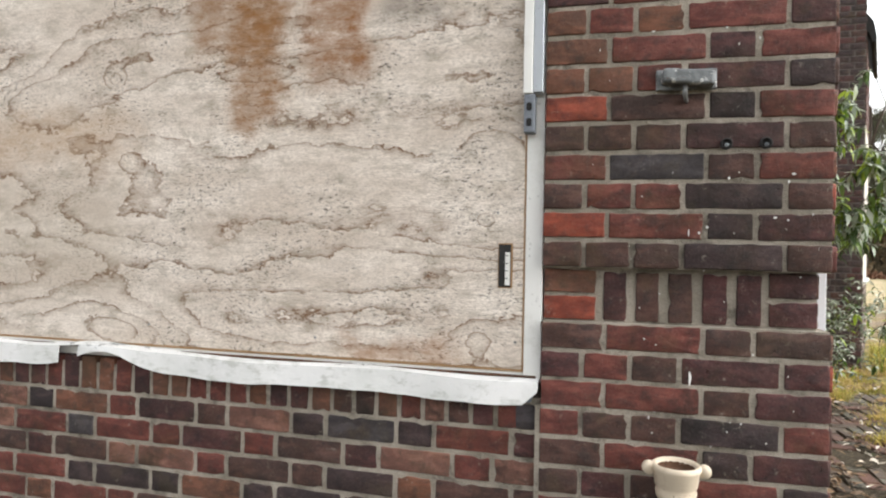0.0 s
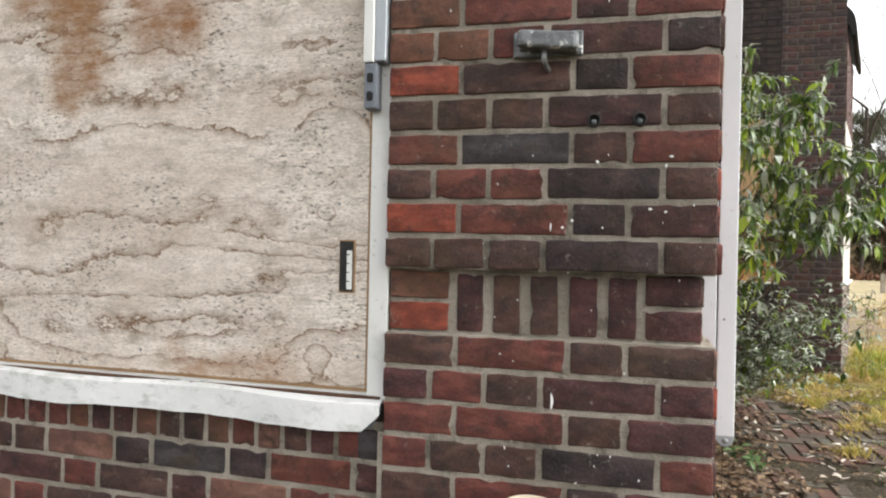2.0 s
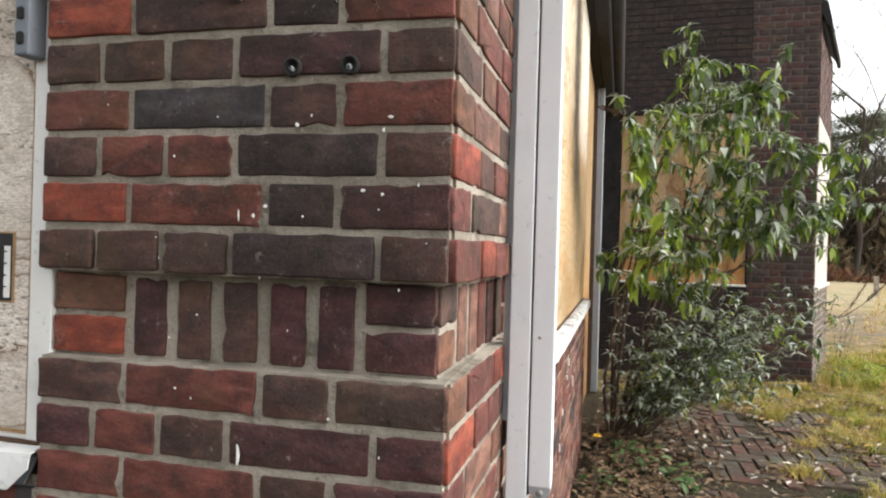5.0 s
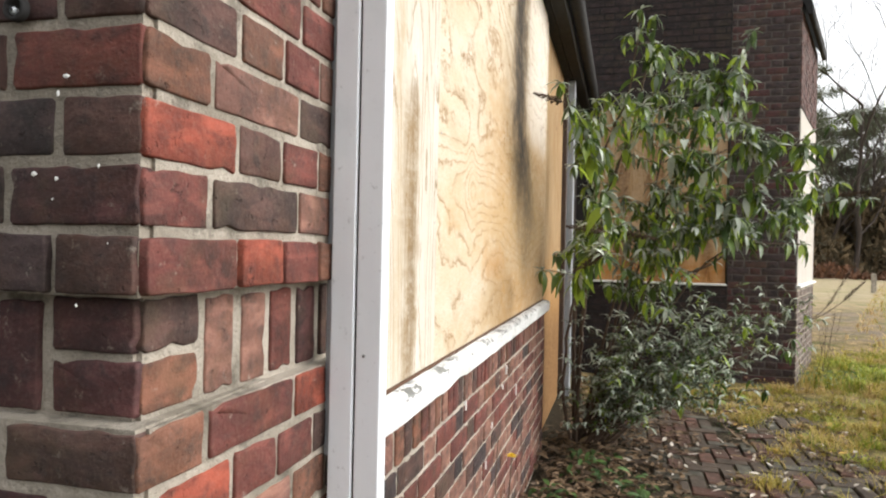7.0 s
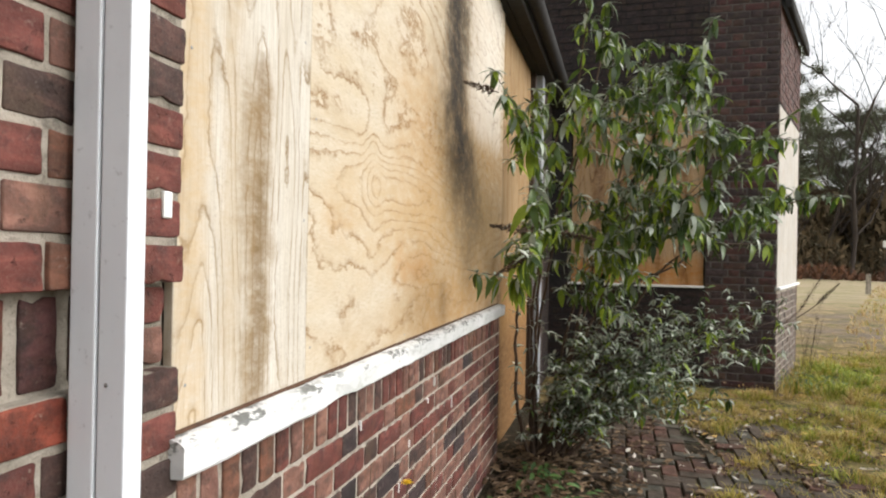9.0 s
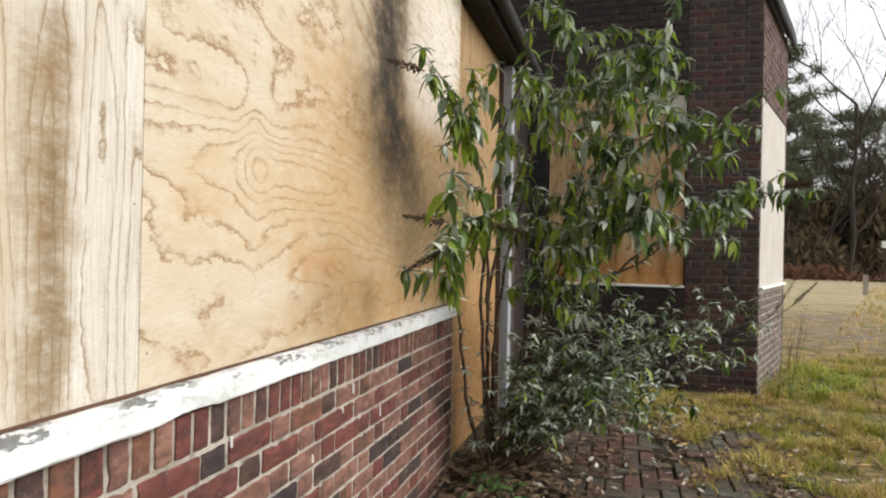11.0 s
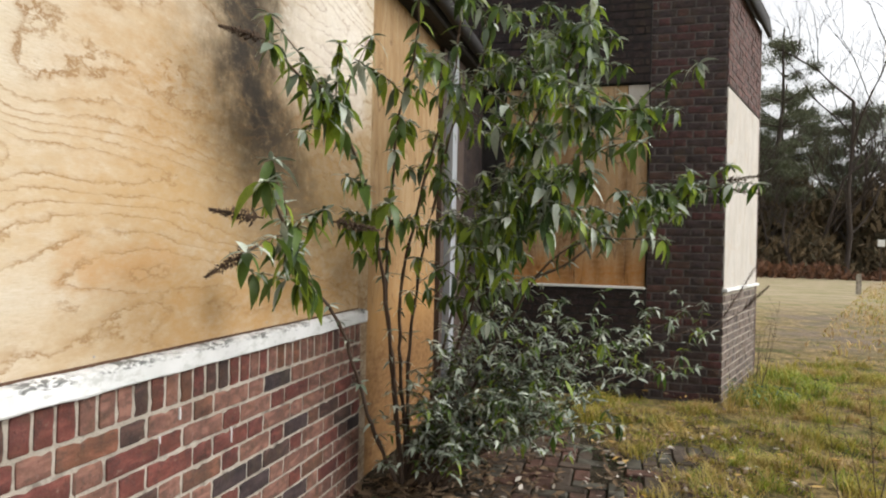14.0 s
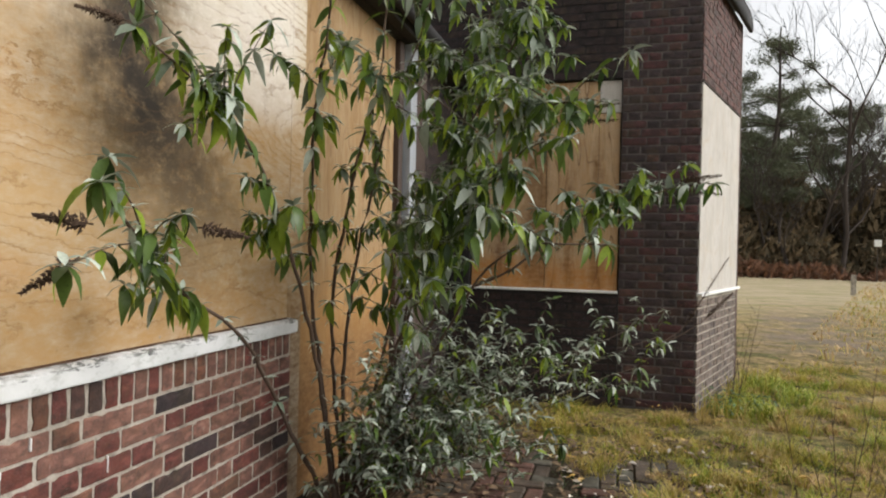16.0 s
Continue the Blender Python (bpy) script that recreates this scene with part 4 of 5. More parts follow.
# canes from the root upwards: (way, share of the length below the leaves, side shoots per node)
BARE = (
    (((0.19, 4.02, -0.02), (0.15, 3.70, 0.41), (0.23, 3.10, 1.01), (0.34, 2.55, 1.27), (0.42, 2.24, 1.46), (0.43, 2.13, 1.56)), 0.72, 0.35),
    (((0.21, 4.00, -0.02), (0.27, 3.60, 0.89), (0.35, 3.10, 1.53), (0.35, 2.80, 1.84), (0.30, 2.62, 1.95), (0.26, 2.42, 2.05)), 0.62, 0.3),
    (((0.20, 4.05, -0.02), (0.21, 3.70, 1.05), (0.28, 3.50, 1.50), (0.40, 3.30, 1.99), (0.52, 3.15, 2.27), (0.58, 3.05, 2.7)), 0.46, 0.17),
    (((0.21, 4.10, -0.02), (0.21, 3.90, 1.03), (0.39, 3.70, 1.70), (0.56, 3.60, 2.18), (0.63, 3.50, 2.54), (0.66, 3.45, 2.8)), 0.5, 0.17),
    (((0.22, 4.12, -0.02), (0.24, 4.00, 0.89), (0.45, 3.90, 1.90), (0.64, 3.80, 2.31), (0.75, 3.80, 2.64)), 0.6, 0.2),
)
LEAFY = (
    (((0.23, 4.10, -0.02), (0.49, 4.10, 1.12), (0.81, 3.90, 1.64), (1.04, 3.70, 1.92), (1.31, 3.50, 2.00), (1.45, 3.30, 1.98)), 0.48, 0.75),
    (((0.27, 4.12, -0.02), (0.69, 4.10, 1.03), (1.11, 4.10, 1.32), (1.45, 4.20, 1.60), (1.94, 4.40, 1.77)), 0.72, 0.85),
    (((0.25, 4.15, -0.02), (0.62, 4.10, 1.28), (0.87, 4.00, 1.97), (1.09, 4.00, 2.40), (1.23, 4.05, 2.70)), 0.40, 0.8),
    (((0.28, 4.05, -0.02), (0.67, 3.80, 1.17), (0.93, 3.60, 1.51), (1.10, 3.35, 1.67)), 0.52, 0.8),
    (((0.30, 4.05, -0.02), (0.85, 3.90, 1.06), (1.14, 3.80, 1.41), (1.41, 3.80, 1.45), (1.58, 3.85, 1.45)), 0.72, 0.45),
    (((0.24, 4.20, -0.02), (0.72, 4.30, 1.86), (0.85, 4.40, 2.53), (0.92, 4.50, 2.90)), 0.42, 0.75),
)
AT = []
for group in (BARE, LEAFY):
    for way, bare, share in group:
        line = cane(way, 0.0125 if group is BARE else 0.011, 0.0035)
        last = len(line) - 1
        for i in range(3, last):
            p = line[i]
            if i % 2 and p.z > 0.25:
                tuft(p, 0.055, 5, i * 1.57)
            if i < bare * last:
                continue
            if group is LEAFY:
                AT.append(p)
            hanging(p, 0.115, 2, i * 1.57)
            for side in range(2):
                if brng.random() < share:
                    reach = 0.34 if group is LEAFY else 0.22
                    a = brng.uniform(0, 6.283)
                    shoot(p, p + Vector((math.cos(a) * reach, math.sin(a) * reach * 0.8, brng.uniform(-0.06, 0.22))) * brng.uniform(0.5, 1.1), 0.128)
        hanging(line[last], 0.13, 6, last)
        tuft(line[last], 0.065, 6)
# shoots that end in the crown's own clumps
CLUMPS = ((1.20, 4.07, 2.53), (1.06, 4.00, 2.61), (1.34, 4.20, 2.57), (1.37, 4.20, 2.42), (0.97, 3.70, 2.24), (0.83, 3.70, 2.33), (1.25, 3.60, 2.10), (0.76, 3.70, 2.06), (0.99, 3.40, 1.75), (1.29, 3.40, 1.91),
          (1.45, 3.30, 1.93), (1.25, 3.40, 1.74), (1.11, 3.30, 1.59), (0.84, 3.50, 1.61), (1.20, 3.50, 1.58), (1.73, 4.20, 1.84), (1.65, 4.20, 1.66), (0.55, 3.30, 2.27), (0.46, 3.40, 2.13), (0.54, 3.70, 1.56), (0.62, 3.55, 1.40))
for q in CLUMPS:
    q = Vector(q)
    p = min(AT, key=lambda a: (a - q).length + (1.0 if a.z > q.z - 0.03 else 0.0))
    shoot(p, q, 0.14, max(4, min(7, round((q - p).length / 0.09))))
    shoot(p.lerp(q, 0.6), q + Vector((brng.uniform(-0.2, 0.2), brng.uniform(-0.2, 0.2), brng.uniform(-0.22, 0.1))), 0.135, 4)
for q in ((0.433, 2.03, 1.36), (0.43, 2.15, 1.62), (0.40, 2.32, 1.36), (0.50, 2.35, 1.50)):
    shoot(Vector((0.405, 2.32, 1.415)), Vector(q), 0.115, 4)
for q in ((0.27, 2.64, 1.80), (0.20, 2.50, 2.18), (0.36, 2.72, 2.14), (0.42, 2.9, 2.22), (0.30, 2.55, 2.02)):
    shoot(Vector((0.345, 2.74, 1.885)), Vector(q), 0.14, 4)
# the low silvery growth round the root
LOW = [(1.52, 4.40, 0.92), (1.86, 4.87, 0.92), (1.30, 4.00, 0.90), (1.15, 3.90, 0.85), (1.40, 3.88, 0.52), (1.10, 3.68, 0.49), (0.91, 3.78, 0.85), (0.71, 3.80, 0.84), (0.57, 3.91, 0.51), (0.85, 3.60, 0.67), (0.94, 3.80, 0.69), (0.64, 3.50, 0.39),
       (0.96, 4.00, 0.94), (1.24, 4.10, 1.04), (0.85, 3.50, 0.49), (0.52, 3.60, 0.62), (0.75, 3.95, 1.08), (0.60, 3.75, 0.72), (1.68, 4.60, 0.98), (1.62, 4.30, 0.72), (1.42, 4.25, 0.80), (1.05, 4.15, 1.10), (1.75, 4.75, 0.75)]
for k in range(13):
    u = brng.random()
    LOW.append((0.45 + 0.8 * u, 3.55 + 0.4 * u + brng.uniform(-0.1, 0.25), brng.uniform(0.3, 0.9)))
for tip in LOW:
    tip = Vector(tip)
    b = Vector((0.20 + brng.uniform(-0.02, 0.22), 4.1 + brng.uniform(-0.22, 0.12), -0.02))
    pts = twig(bush, "stem", b, tip, 0.006, 0.002, Vector((0, 0, 0.20)), 10)
    thin = tip.x > 1.2
    for i in range(6 if thin else 3, 11):
        tuft(pts[i], 0.06, 4, i * 1.3)
        for side in range(2):
            q = pts[i] + Vector((brng.gauss(0, 0.12), brng.gauss(0, 0.12), brng.uniform(-0.05, 0.24)))
            if brng.random() < 0.8:
                tp = twig(bush, "twig", pts[i], q, 0.0022, 0.0012, Vector((0, 0, 0.02)), 4, 4)
                for j in range(1, 5):
                    u = brng.random()
                    for h in (0.0, math.pi):
                        leaf(tp[j], h + j * 1.57 + i, brng.uniform(-0.5, 0.7), 0.053 * brng.uniform(0.5, 1.4), silver if u < 0.46 else dark_f if u < 0.84 else green, False)
                tuft(tp[4], 0.058, 5)
    hanging(pts[10], 0.095, 5 if thin else 2, tip.x * 5)
HEADS = [((0.433, 2.05, 1.37), (-0.75, -0.2, -0.5)), ((0.42, 2.10, 1.46), (-0.8, -0.1, 0.1)), ((0.52, 2.40, 1.46), (0.9, 0.1, -0.15)),
         ((1.43, 4.45, 2.20), (0.9, 0.3, 0.18)), ((1.42, 4.4, 2.12), (0.9, 0.3, 0.08)), ((1.95, 4.42, 1.80), (0.95, 0.3, 0.16)), ((1.94, 4.4, 1.75), (0.95, 0.2, -0.1)),
         ((0.96, 3.9, 1.98), (0.8, -0.2, 0.3)), ((0.22, 2.42, 2.07), (-0.75, -0.3, 0.2)), ((2.02, 4.9, 1.00), (0.24, 0.0, 0.43)), ((2.14, 4.92, 1.05), (0.25, 0.0, 0.27))]
for p, d in HEADS:
    seed_head(Vector(p), Vector(d).normalized(), 0.14 if p[1] < 3 else 0.20 if p[2] > 1.0 else 0.46 if p[0] < 2.1 else 0.30)
for q in ((2.02, 4.9, 1.00), (2.14, 4.92, 1.05)):
    twig(bush, "twig", Vector((1.80, 4.80, 0.86)), Vector(q), 0.004, 0.0028, Vector((0.02, 0, -0.04)), 6, 5)
for fol, mat, label in ((green, leaf_green, "drooping lance-shaped green leaves"), (dark_f, leaf_dark, "shaded dark green leaves"), (silver, leaf_silver, "silver-grey felted young leaves")):
    tagged(from_lists("foliage", fol.v, fol.f, mat, bush, label, True), kind="stuff")
SIZES = {}
for m, L, k in LEAVES_BY_HAND:
    key = (int(L / 0.02), k is green, brng.randrange(3))
    if key not in SIZES:
        me = bpy.data.meshes.new("leaf")
        me.from_pydata(*(lambda q: (q[0], [], q[1]))(leaf_lists((key[0] + 0.5) * 0.02, (key[0] + 0.5) * 0.02 * (0.15 + 0.02 * key[2]), 0.3 + 0.3 * key[2], 0.3)))
        me.polygons.foreach_set("use_smooth", [True] * len(me.polygons))
        me.materials.append(leaf_green if k is green else leaf_dark)
        SIZES[key] = me
    ob = mesh_part("leaf", SIZES[key], None, bush)
    ob.matrix_local = m

# ---- ground cover ----
grng = np.random.default_rng(4)


def blades(name, xy, height, lean, width, mat, label, category):
    """Single bent grass blades, each an island."""
    n = len(xy)
    a = grng.uniform(0, 2 * np.pi, n)
    h = height * grng.uniform(0.45, 1.25, n) * np.array([max(0.22, 0.75 + 1.3 * noise.noise((x * 2.1, y * 2.1, 7)) + 0.7 * noise.noise((x * 5.5, y * 5.5, 9))) for x, y in xy])
    l = lean * grng.uniform(0.2, 1.4, n) * h
    w = width * grng.uniform(0.7, 1.3, n)
    dx, dy = np.cos(a), np.sin(a)
    px, py = -dy * w, dx * w
    z0 = np.full(n, -0.02)
    P = lambda f, hh, s: np.stack([xy[:, 0] + dx * l * f + px * s, xy[:, 1] + dy * l * f + py * s, z0 + hh * h], 1)
    v = np.stack([P(0, 0, 1), P(0, 0, -1), P(0.35, 0.6, 0.7), P(0.35, 0.6, -0.7), P(1.0, 0.9, 0.05)], 1).reshape(-1, 3)
    k = np.arange(n)[:, None] * 5
    f4 = (k + np.array([[0, 1, 3, 2]])).tolist()
    f3 = (k + np.array([[2, 3, 4]])).tolist()
    ob = from_lists(name, v.tolist(), f4 + f3, mat, None, label)
    return tagged(ob, label, category, "", "stuff")


def scatter(n, xr, yr, keep):
    p = np.stack([grng.uniform(*xr, n), grng.uniform(*yr, n)], 1)
    return p[[keep(x, y, noise.noise((x * 1.3, y * 1.3, 0)), noise.noise((x * 4, y * 4, 5))) for x, y in p]]


def lawn(x, y, a, b):
    edge = max(x - 1.75, (y - 5.3))
    house = (x < 2.5 + 0.36 * max(0, y - 7.0) and y > 6.9)
    lane = x - 0.22 * y
    return not house and x > 0.1 and edge + 0.55 * a + 0.5 * b > 0.0 and not (0.9 < lane + 1.2 * a < 3.0 and 10.5 < y < 19 and b < 0.12) and (b + 0.6 * a > -0.16)


blades("grass", scatter(60000, (0.2, 5.2), (2.4, 10.0), lawn), 0.072, 1.3, 0.0035, grass_mat, "short yellow-green worn grass", "grass")
blades("grass", scatter(26000, (1.5, 16.0), (9.0, 34.0), lawn), 0.10, 1.2, 0.009, grass_mat, "yellow-green grass of the field beyond", "grass")
blades("tall_grass", scatter(1500, (2.3, 3.3), (6.6, 9.4), lambda x, y, a, b: x > 2.36 + 0.35 * (y - 7.0) and x < 2.8 + 0.35 * (y - 7.0)), 0.22, 0.7, 0.004, grass_mat, "tall dry grass along the wing's foot", "grass")
tufts = np.concatenate([np.array([[cx, cy]]) + grng.normal(0, 0.07, (170, 2)) for cx, cy in ((1.75, 4.0), (1.62, 4.35), (2.1, 3.7), (1.95, 4.8), (2.4, 4.3), (1.5, 5.1), (2.3, 5.2), (2.8, 4.8), (1.35, 3.6), (2.7, 5.8), (3.2, 5.3), (2.5, 6.3), (1.8, 5.8), (2.1, 6.5), (3.0, 6.6), (3.3, 7.4), (2.9, 3.9), (1.2, 5.9))])
lush = grass_mat, flecked("lush_grass_blades", (0.12, 0.19, 0.024), (0.46, 0.48, 0.06), 0.55, 0.3)
blades("moss_clumps", scatter(34000, (0.9, 5.2), (3.4, 10.0), lambda x, y, a, b: lawn(x, y, a, b) and noise.noise((x * 1.9, y * 1.9, 11)) + 0.4 * b > 0.10), 0.06, 1.2, 0.004, lush[1], "green mossy clumps of grass", "grass")
blades("weed_patch", scatter(5200, (2.5, 3.9), (6.9, 8.8), lambda x, y, a, b: x > 2.45 + 0.35 * (y - 7.0) and x < 3.1 + 0.4 * (y - 7.0) + 0.4 * a), 0.13, 1.0, 0.006, lush[1], "fresh green weeds at the wing's corner", "weeds")
tan_mat = flecked("dry_grass_blades", (0.30, 0.18, 0.065), (0.70, 0.50, 0.24), 0.7, 0.25)
blades("dry_grass", scatter(22000, (0.9, 5.2), (3.0, 10.5), lambda x, y, a, b: lawn(x, y, a, b) and noise.noise((x * 1.7, y * 1.7, 3)) > -0.05), 0.085, 1.1, 0.003, tan_mat, "dry straw-coloured grass in patches", "grass")
blades("dry_grass", scatter(22000, (2.0, 16.0), (10.0, 40.0), lambda x, y, a, b: lawn(x, y, a, b) and noise.noise((x * 0.5, y * 0.35, 3)) > -0.15), 0.13, 1.1, 0.012, tan_mat, "dry straw-coloured grass of the field", "grass")
blades("grass_tufts", tufts, 0.11, 0.9, 0.0035, grass_mat, "coarse tufts of grass growing through the paving", "grass")
centres = scatter(420, (1.1, 5.2), (3.3, 9.6), lambda x, y, a, b: lawn(x, y, a, b))
for mat, share, label in ((grass_mat, 0, "yellow-green tussocks of grass"), (lush[1], 1, "mossy green tussocks"), (tan_mat, 2, "dry straw-coloured tussocks")):
    mine = centres[share::3]
    blades("tussocks", np.concatenate([c + grng.normal(0, grng.uniform(0.03, 0.085), (75, 2)) for c in mine]), 0.095, 1.15, 0.0034, mat, label, "grass")


def flakes(name, xy, size, mat, label, lift=0.02):
    """Curled fallen leaves lying on the ground."""
    v, f = [], []
    for x, y in xy:
        L = size * brng.uniform(0.5, 1.4)
        vs, fs = leaf_lists(L, L * brng.uniform(0.16, 0.34), brng.uniform(-0.25, 0.4), brng.uniform(-0.3, 0.8), 3)
        m = leaf_pose(Vector((x, y, lift + brng.uniform(0.0, 0.012))), brng.uniform(0, 6.28), brng.uniform(-0.25, 0.2), brng.uniform(-0.4, 0.4))
        o = len(v)
        v += [tuple(m @ Vector(p)) for p in vs]
        f += [tuple(o + k for k in q) for q in fs]
    return tagged(from_lists(name, v, f, mat, None, label), label, "leaves", "", "stuff")


flakes("fallen_leaves", scatter(6500, (0.08, 2.6), (1.6, 6.4), lambda x, y, a, b: x < 0.95 + 0.8 * a or b > 0.16), 0.055, litter_mat, "brown fallen leaves on the paving")
flakes("pale_leaves", scatter(420, (0.3, 2.6), (2.4, 5.8), lambda x, y, a, b: b > -0.1), 0.050, pale_litter, "bleached pale fallen leaves", 0.028)
flakes("yellow_leaves", scatter(90, (1.2, 3.0), (4.2, 7.0), lambda x, y, a, b: b > -0.1), 0.055, yellow_litter, "yellow fallen leaves in the grass", 0.05)
flakes("scattered_leaves", scatter(700, (1.0, 4.2), (3.4, 8.5), lambda x, y, a, b: b > 0.0), 0.05, litter_mat, "brown leaves scattered over the grass", 0.045)
flakes("leaf_heap", np.stack([grng.normal(0.32, 0.17, 1300), grng.uniform(2.4, 4.3, 1300)], 1), 0.06, litter_mat, "brown leaf litter heaped along the wall foot", 0.04)

blades("moss_and_grass", scatter(14000, (0.35, 2.4), (2.3, 5.7), lambda x, y, a, b: b + 0.5 * a + 0.25 * (x - 1.2) > -0.02), 0.022, 1.0, 0.004, weed_mat, "moss and short grass in the paving joints", "moss")

# low weeds at the wall foot and dead stalks
weeds = Foliage()
for cx, cy, s in ((0.45, 3.25, 0.16), (0.30, 3.55, 0.13), (0.62, 3.05, 0.12), (2.52, 7.0, 0.16), (2.6, 7.4, 0.14), (0.2, 2.9, 0.1), (2.9, 7.3, 0.14)):
    for k in range(34):
        p = Vector((cx + brng.gauss(0, s * 0.6), cy + brng.gauss(0, s * 0.6), brng.uniform(0.01, s)))
        weeds.add(leaf_pose(p, brng.uniform(0, 6.28), brng.uniform(-0.5, 0.4), brng.uniform(-0.4, 0.4)), brng.uniform(0.05, 0.1), 0.017, 0.5, 0.3)
tagged(from_lists("weeds", weeds.v, weeds.f, weed_mat, None, "low green weeds at the wall foot", True), "low green weeds at the wall foot", "weeds", "", "stuff")
for x, y, h, lx, ly in ((0.16, 1.15, 0.86, 0.02, 0.02), (0.14, 1.72, 0.82, 0.02, 0.05), (0.2, 1.45, 0.5, 0.06, 0.03), (2.60, 4.15, 0.92, 0.16, 0.0), (2.50, 4.22, 0.70, -0.08, 0.1), (2.64, 4.2, 0.74, -0.05, 0.0), (2.66, 7.35, 0.66, 0.05, 0.1), (2.72, 7.5, 0.78, 0.2, 0.1), (2.70, 7.75, 0.6, 0.12, 0.0), (2.75, 4.35, 0.62, 0.10, 0.05), (2.82, 4.4, 0.75, 0.16, 0.0), (2.7, 4.5, 0.5, -0.12, 0.1), (2.9, 4.6, 0.55, 0.2, 0.1), (2.75, 7.6, 0.8, 0.12, 0.1), (2.82, 7.9, 0.7, -0.06, 0.1), (2.9, 8.2, 0.9, 0.15, 0.0)):
    stalk = empty("dry_stalk", "thin dry weed stalk standing in the grass", "stalk", "dry stalks")
    a, b = Vector((x, y, -0.02)), Vector((x + lx, y + ly, h))
    tp = twig(stalk, "stem", a, b, 0.0032, 0.0012, Vector((0.02, 0.01, 0)), 7, 5)
    for j in (3, 4, 5, 6):
        if x > 1:
            twig(stalk, "twig", tp[j], tp[j] + Vector((brng.uniform(-0.14, 0.14), brng.uniform(-0.1, 0.1), brng.uniform(0.06, 0.2))), 0.0017, 0.0009, Vector((0, 0, 0)), 3, 4)
# a dandelion at the wall foot
flower = empty("dandelion", "yellow dandelion flower on a thin stalk by the wall", "flower")
head = Vector((0.17, 1.49, 0.70))
twig(flower, "stem", Vector((head.x - 0.02, head.y + 0.02, -0.02)), head, 0.0028, 0.0022, Vector((-0.015, 0, 0)), 7, 6)
petals = Foliage()
for ring, (count, pitch, L) in enumerate(((14, -0.25, 0.020), (11, -0.7, 0.016), (7, -1.1, 0.011))):
    for k in range(count):
        petals.add(leaf_pose(head, 6.283 * k / count + ring * 0.3, pitch, 0.0), L, 0.0032, 0.1, 0.1)
from_lists("petals", petals.v, petals.f, petal_mat, flower, "yellow petals")


# ---- the wood beyond the field ----
def pine(x, y, h, seed, lean=0.0):
    r = random.Random(seed)
    t = empty("pine_tree", "tall Scots pine with a bare trunk and ragged dark crown", "tree", "pines beyond the field")
    t.location = (x, y, 0)
    top = Vector((lean, 0, h))
    bm = bmesh.new()
    pts = [Vector((lean * (i / 10) ** 2 + 0.12 * math.sin(i + seed), 0.1 * math.cos(i * 1.3), h * i / 10 - 0.1)) for i in range(11)]
    add_tube(bm, pts, [0.26 * (1 - 0.8 * i / 10) for i in range(11)], 8)
    part("trunk", bm, bark_mat, t)
    v, f = [], []
    bmb = bmesh.new()
    for k in range(58):
        u = r.uniform(0.26, 1.0)
        p = pts[min(10, int(u * 10))]
        a, L = r.uniform(0, 6.28), (1.15 - 0.75 * abs(u - 0.72)) * r.uniform(0.7, 2.6) * (1.1 - 0.55 * max(0, u - 0.8) / 0.2)
        e = p + Vector((math.cos(a) * L, math.sin(a) * L, r.uniform(-0.2, 0.7)))
        add_tube(bmb, [p, (p + e) / 2 + Vector((0, 0, 0.12)), e], [0.06, 0.04, 0.015], 4)
        for c in range(3):
            cc = e + Vector((r.uniform(-0.9, 0.9), r.uniform(-0.9, 0.9), r.uniform(-0.2, 0.45))) * (0.75 if c else 0.2)
            rad = r.uniform(0.45, 0.95)
            for b in range(150):
                d = Vector((r.gauss(0, 1), r.gauss(0, 1), r.gauss(0, 0.62))) * rad * 0.46
                q = cc + d
                s = r.uniform(0.07, 0.17)
                ax, bx = Vector((r.gauss(0, 1), r.gauss(0, 1), r.gauss(0, 1))).normalized() * s, Vector((r.gauss(0, 1), r.gauss(0, 1), r.gauss(0, 1))).normalized() * s * 0.45
                o = len(v)
                v += [tuple(q - ax), tuple(q + bx), tuple(q + ax)]
                f.append((o, o + 1, o + 2))
    tagged(part("branchwork", bmb, bark_mat, t), kind="stuff")
    tagged(from_lists("crown", v, f, pine_mat, t), kind="stuff")


def bare_tree(x, y, h, seed, girth=0.22):
    r = random.Random(seed)
    t = empty("bare_tree", "leafless deciduous tree with dark forking limbs", "tree", "bare trees beyond the field")
    t.location = (x, y, 0)
    bm, twigs = bmesh.new(), bmesh.new()

    def grow(p, d, L, rad, depth):
        n = 4
        pts = [p]
        for i in range(n):
            d = (d + Vector((r.gauss(0, 0.13), r.gauss(0, 0.13), r.gauss(0.03, 0.08)))).normalized()
            pts.append(pts[-1] + d * L / n)
        add_tube(bm if depth < 2 else twigs, pts, [rad * (1 - 0.5 * i / n) for i in range(n + 1)], 7 if depth < 1 else 5 if depth < 2 else 3, False)
        if depth >= 4:
            return
        for i in range(2 if depth else 1, n + 1):
            for rep in range(1 if depth < 1 else 2):
                if r.random() < (0.95 if depth < 2 else 0.72):
                    a = r.uniform(0, 6.28)
                    side = (d + Vector((math.cos(a), math.sin(a), r.uniform(0.0, 0.6))) * r.uniform(0.5, 1.1)).normalized()
                    grow(pts[i], side, L * r.uniform(0.42, 0.68), max(0.012, rad * 0.48), depth + 1)

    grow(Vector((0, 0, -0.1)), Vector((0.02, 0, 1)), h * 0.62, girth, 0)
    part("trunk", bm, bark_mat, t)
    tagged(part("twigwork", twigs, bark_mat, t), kind="stuff")


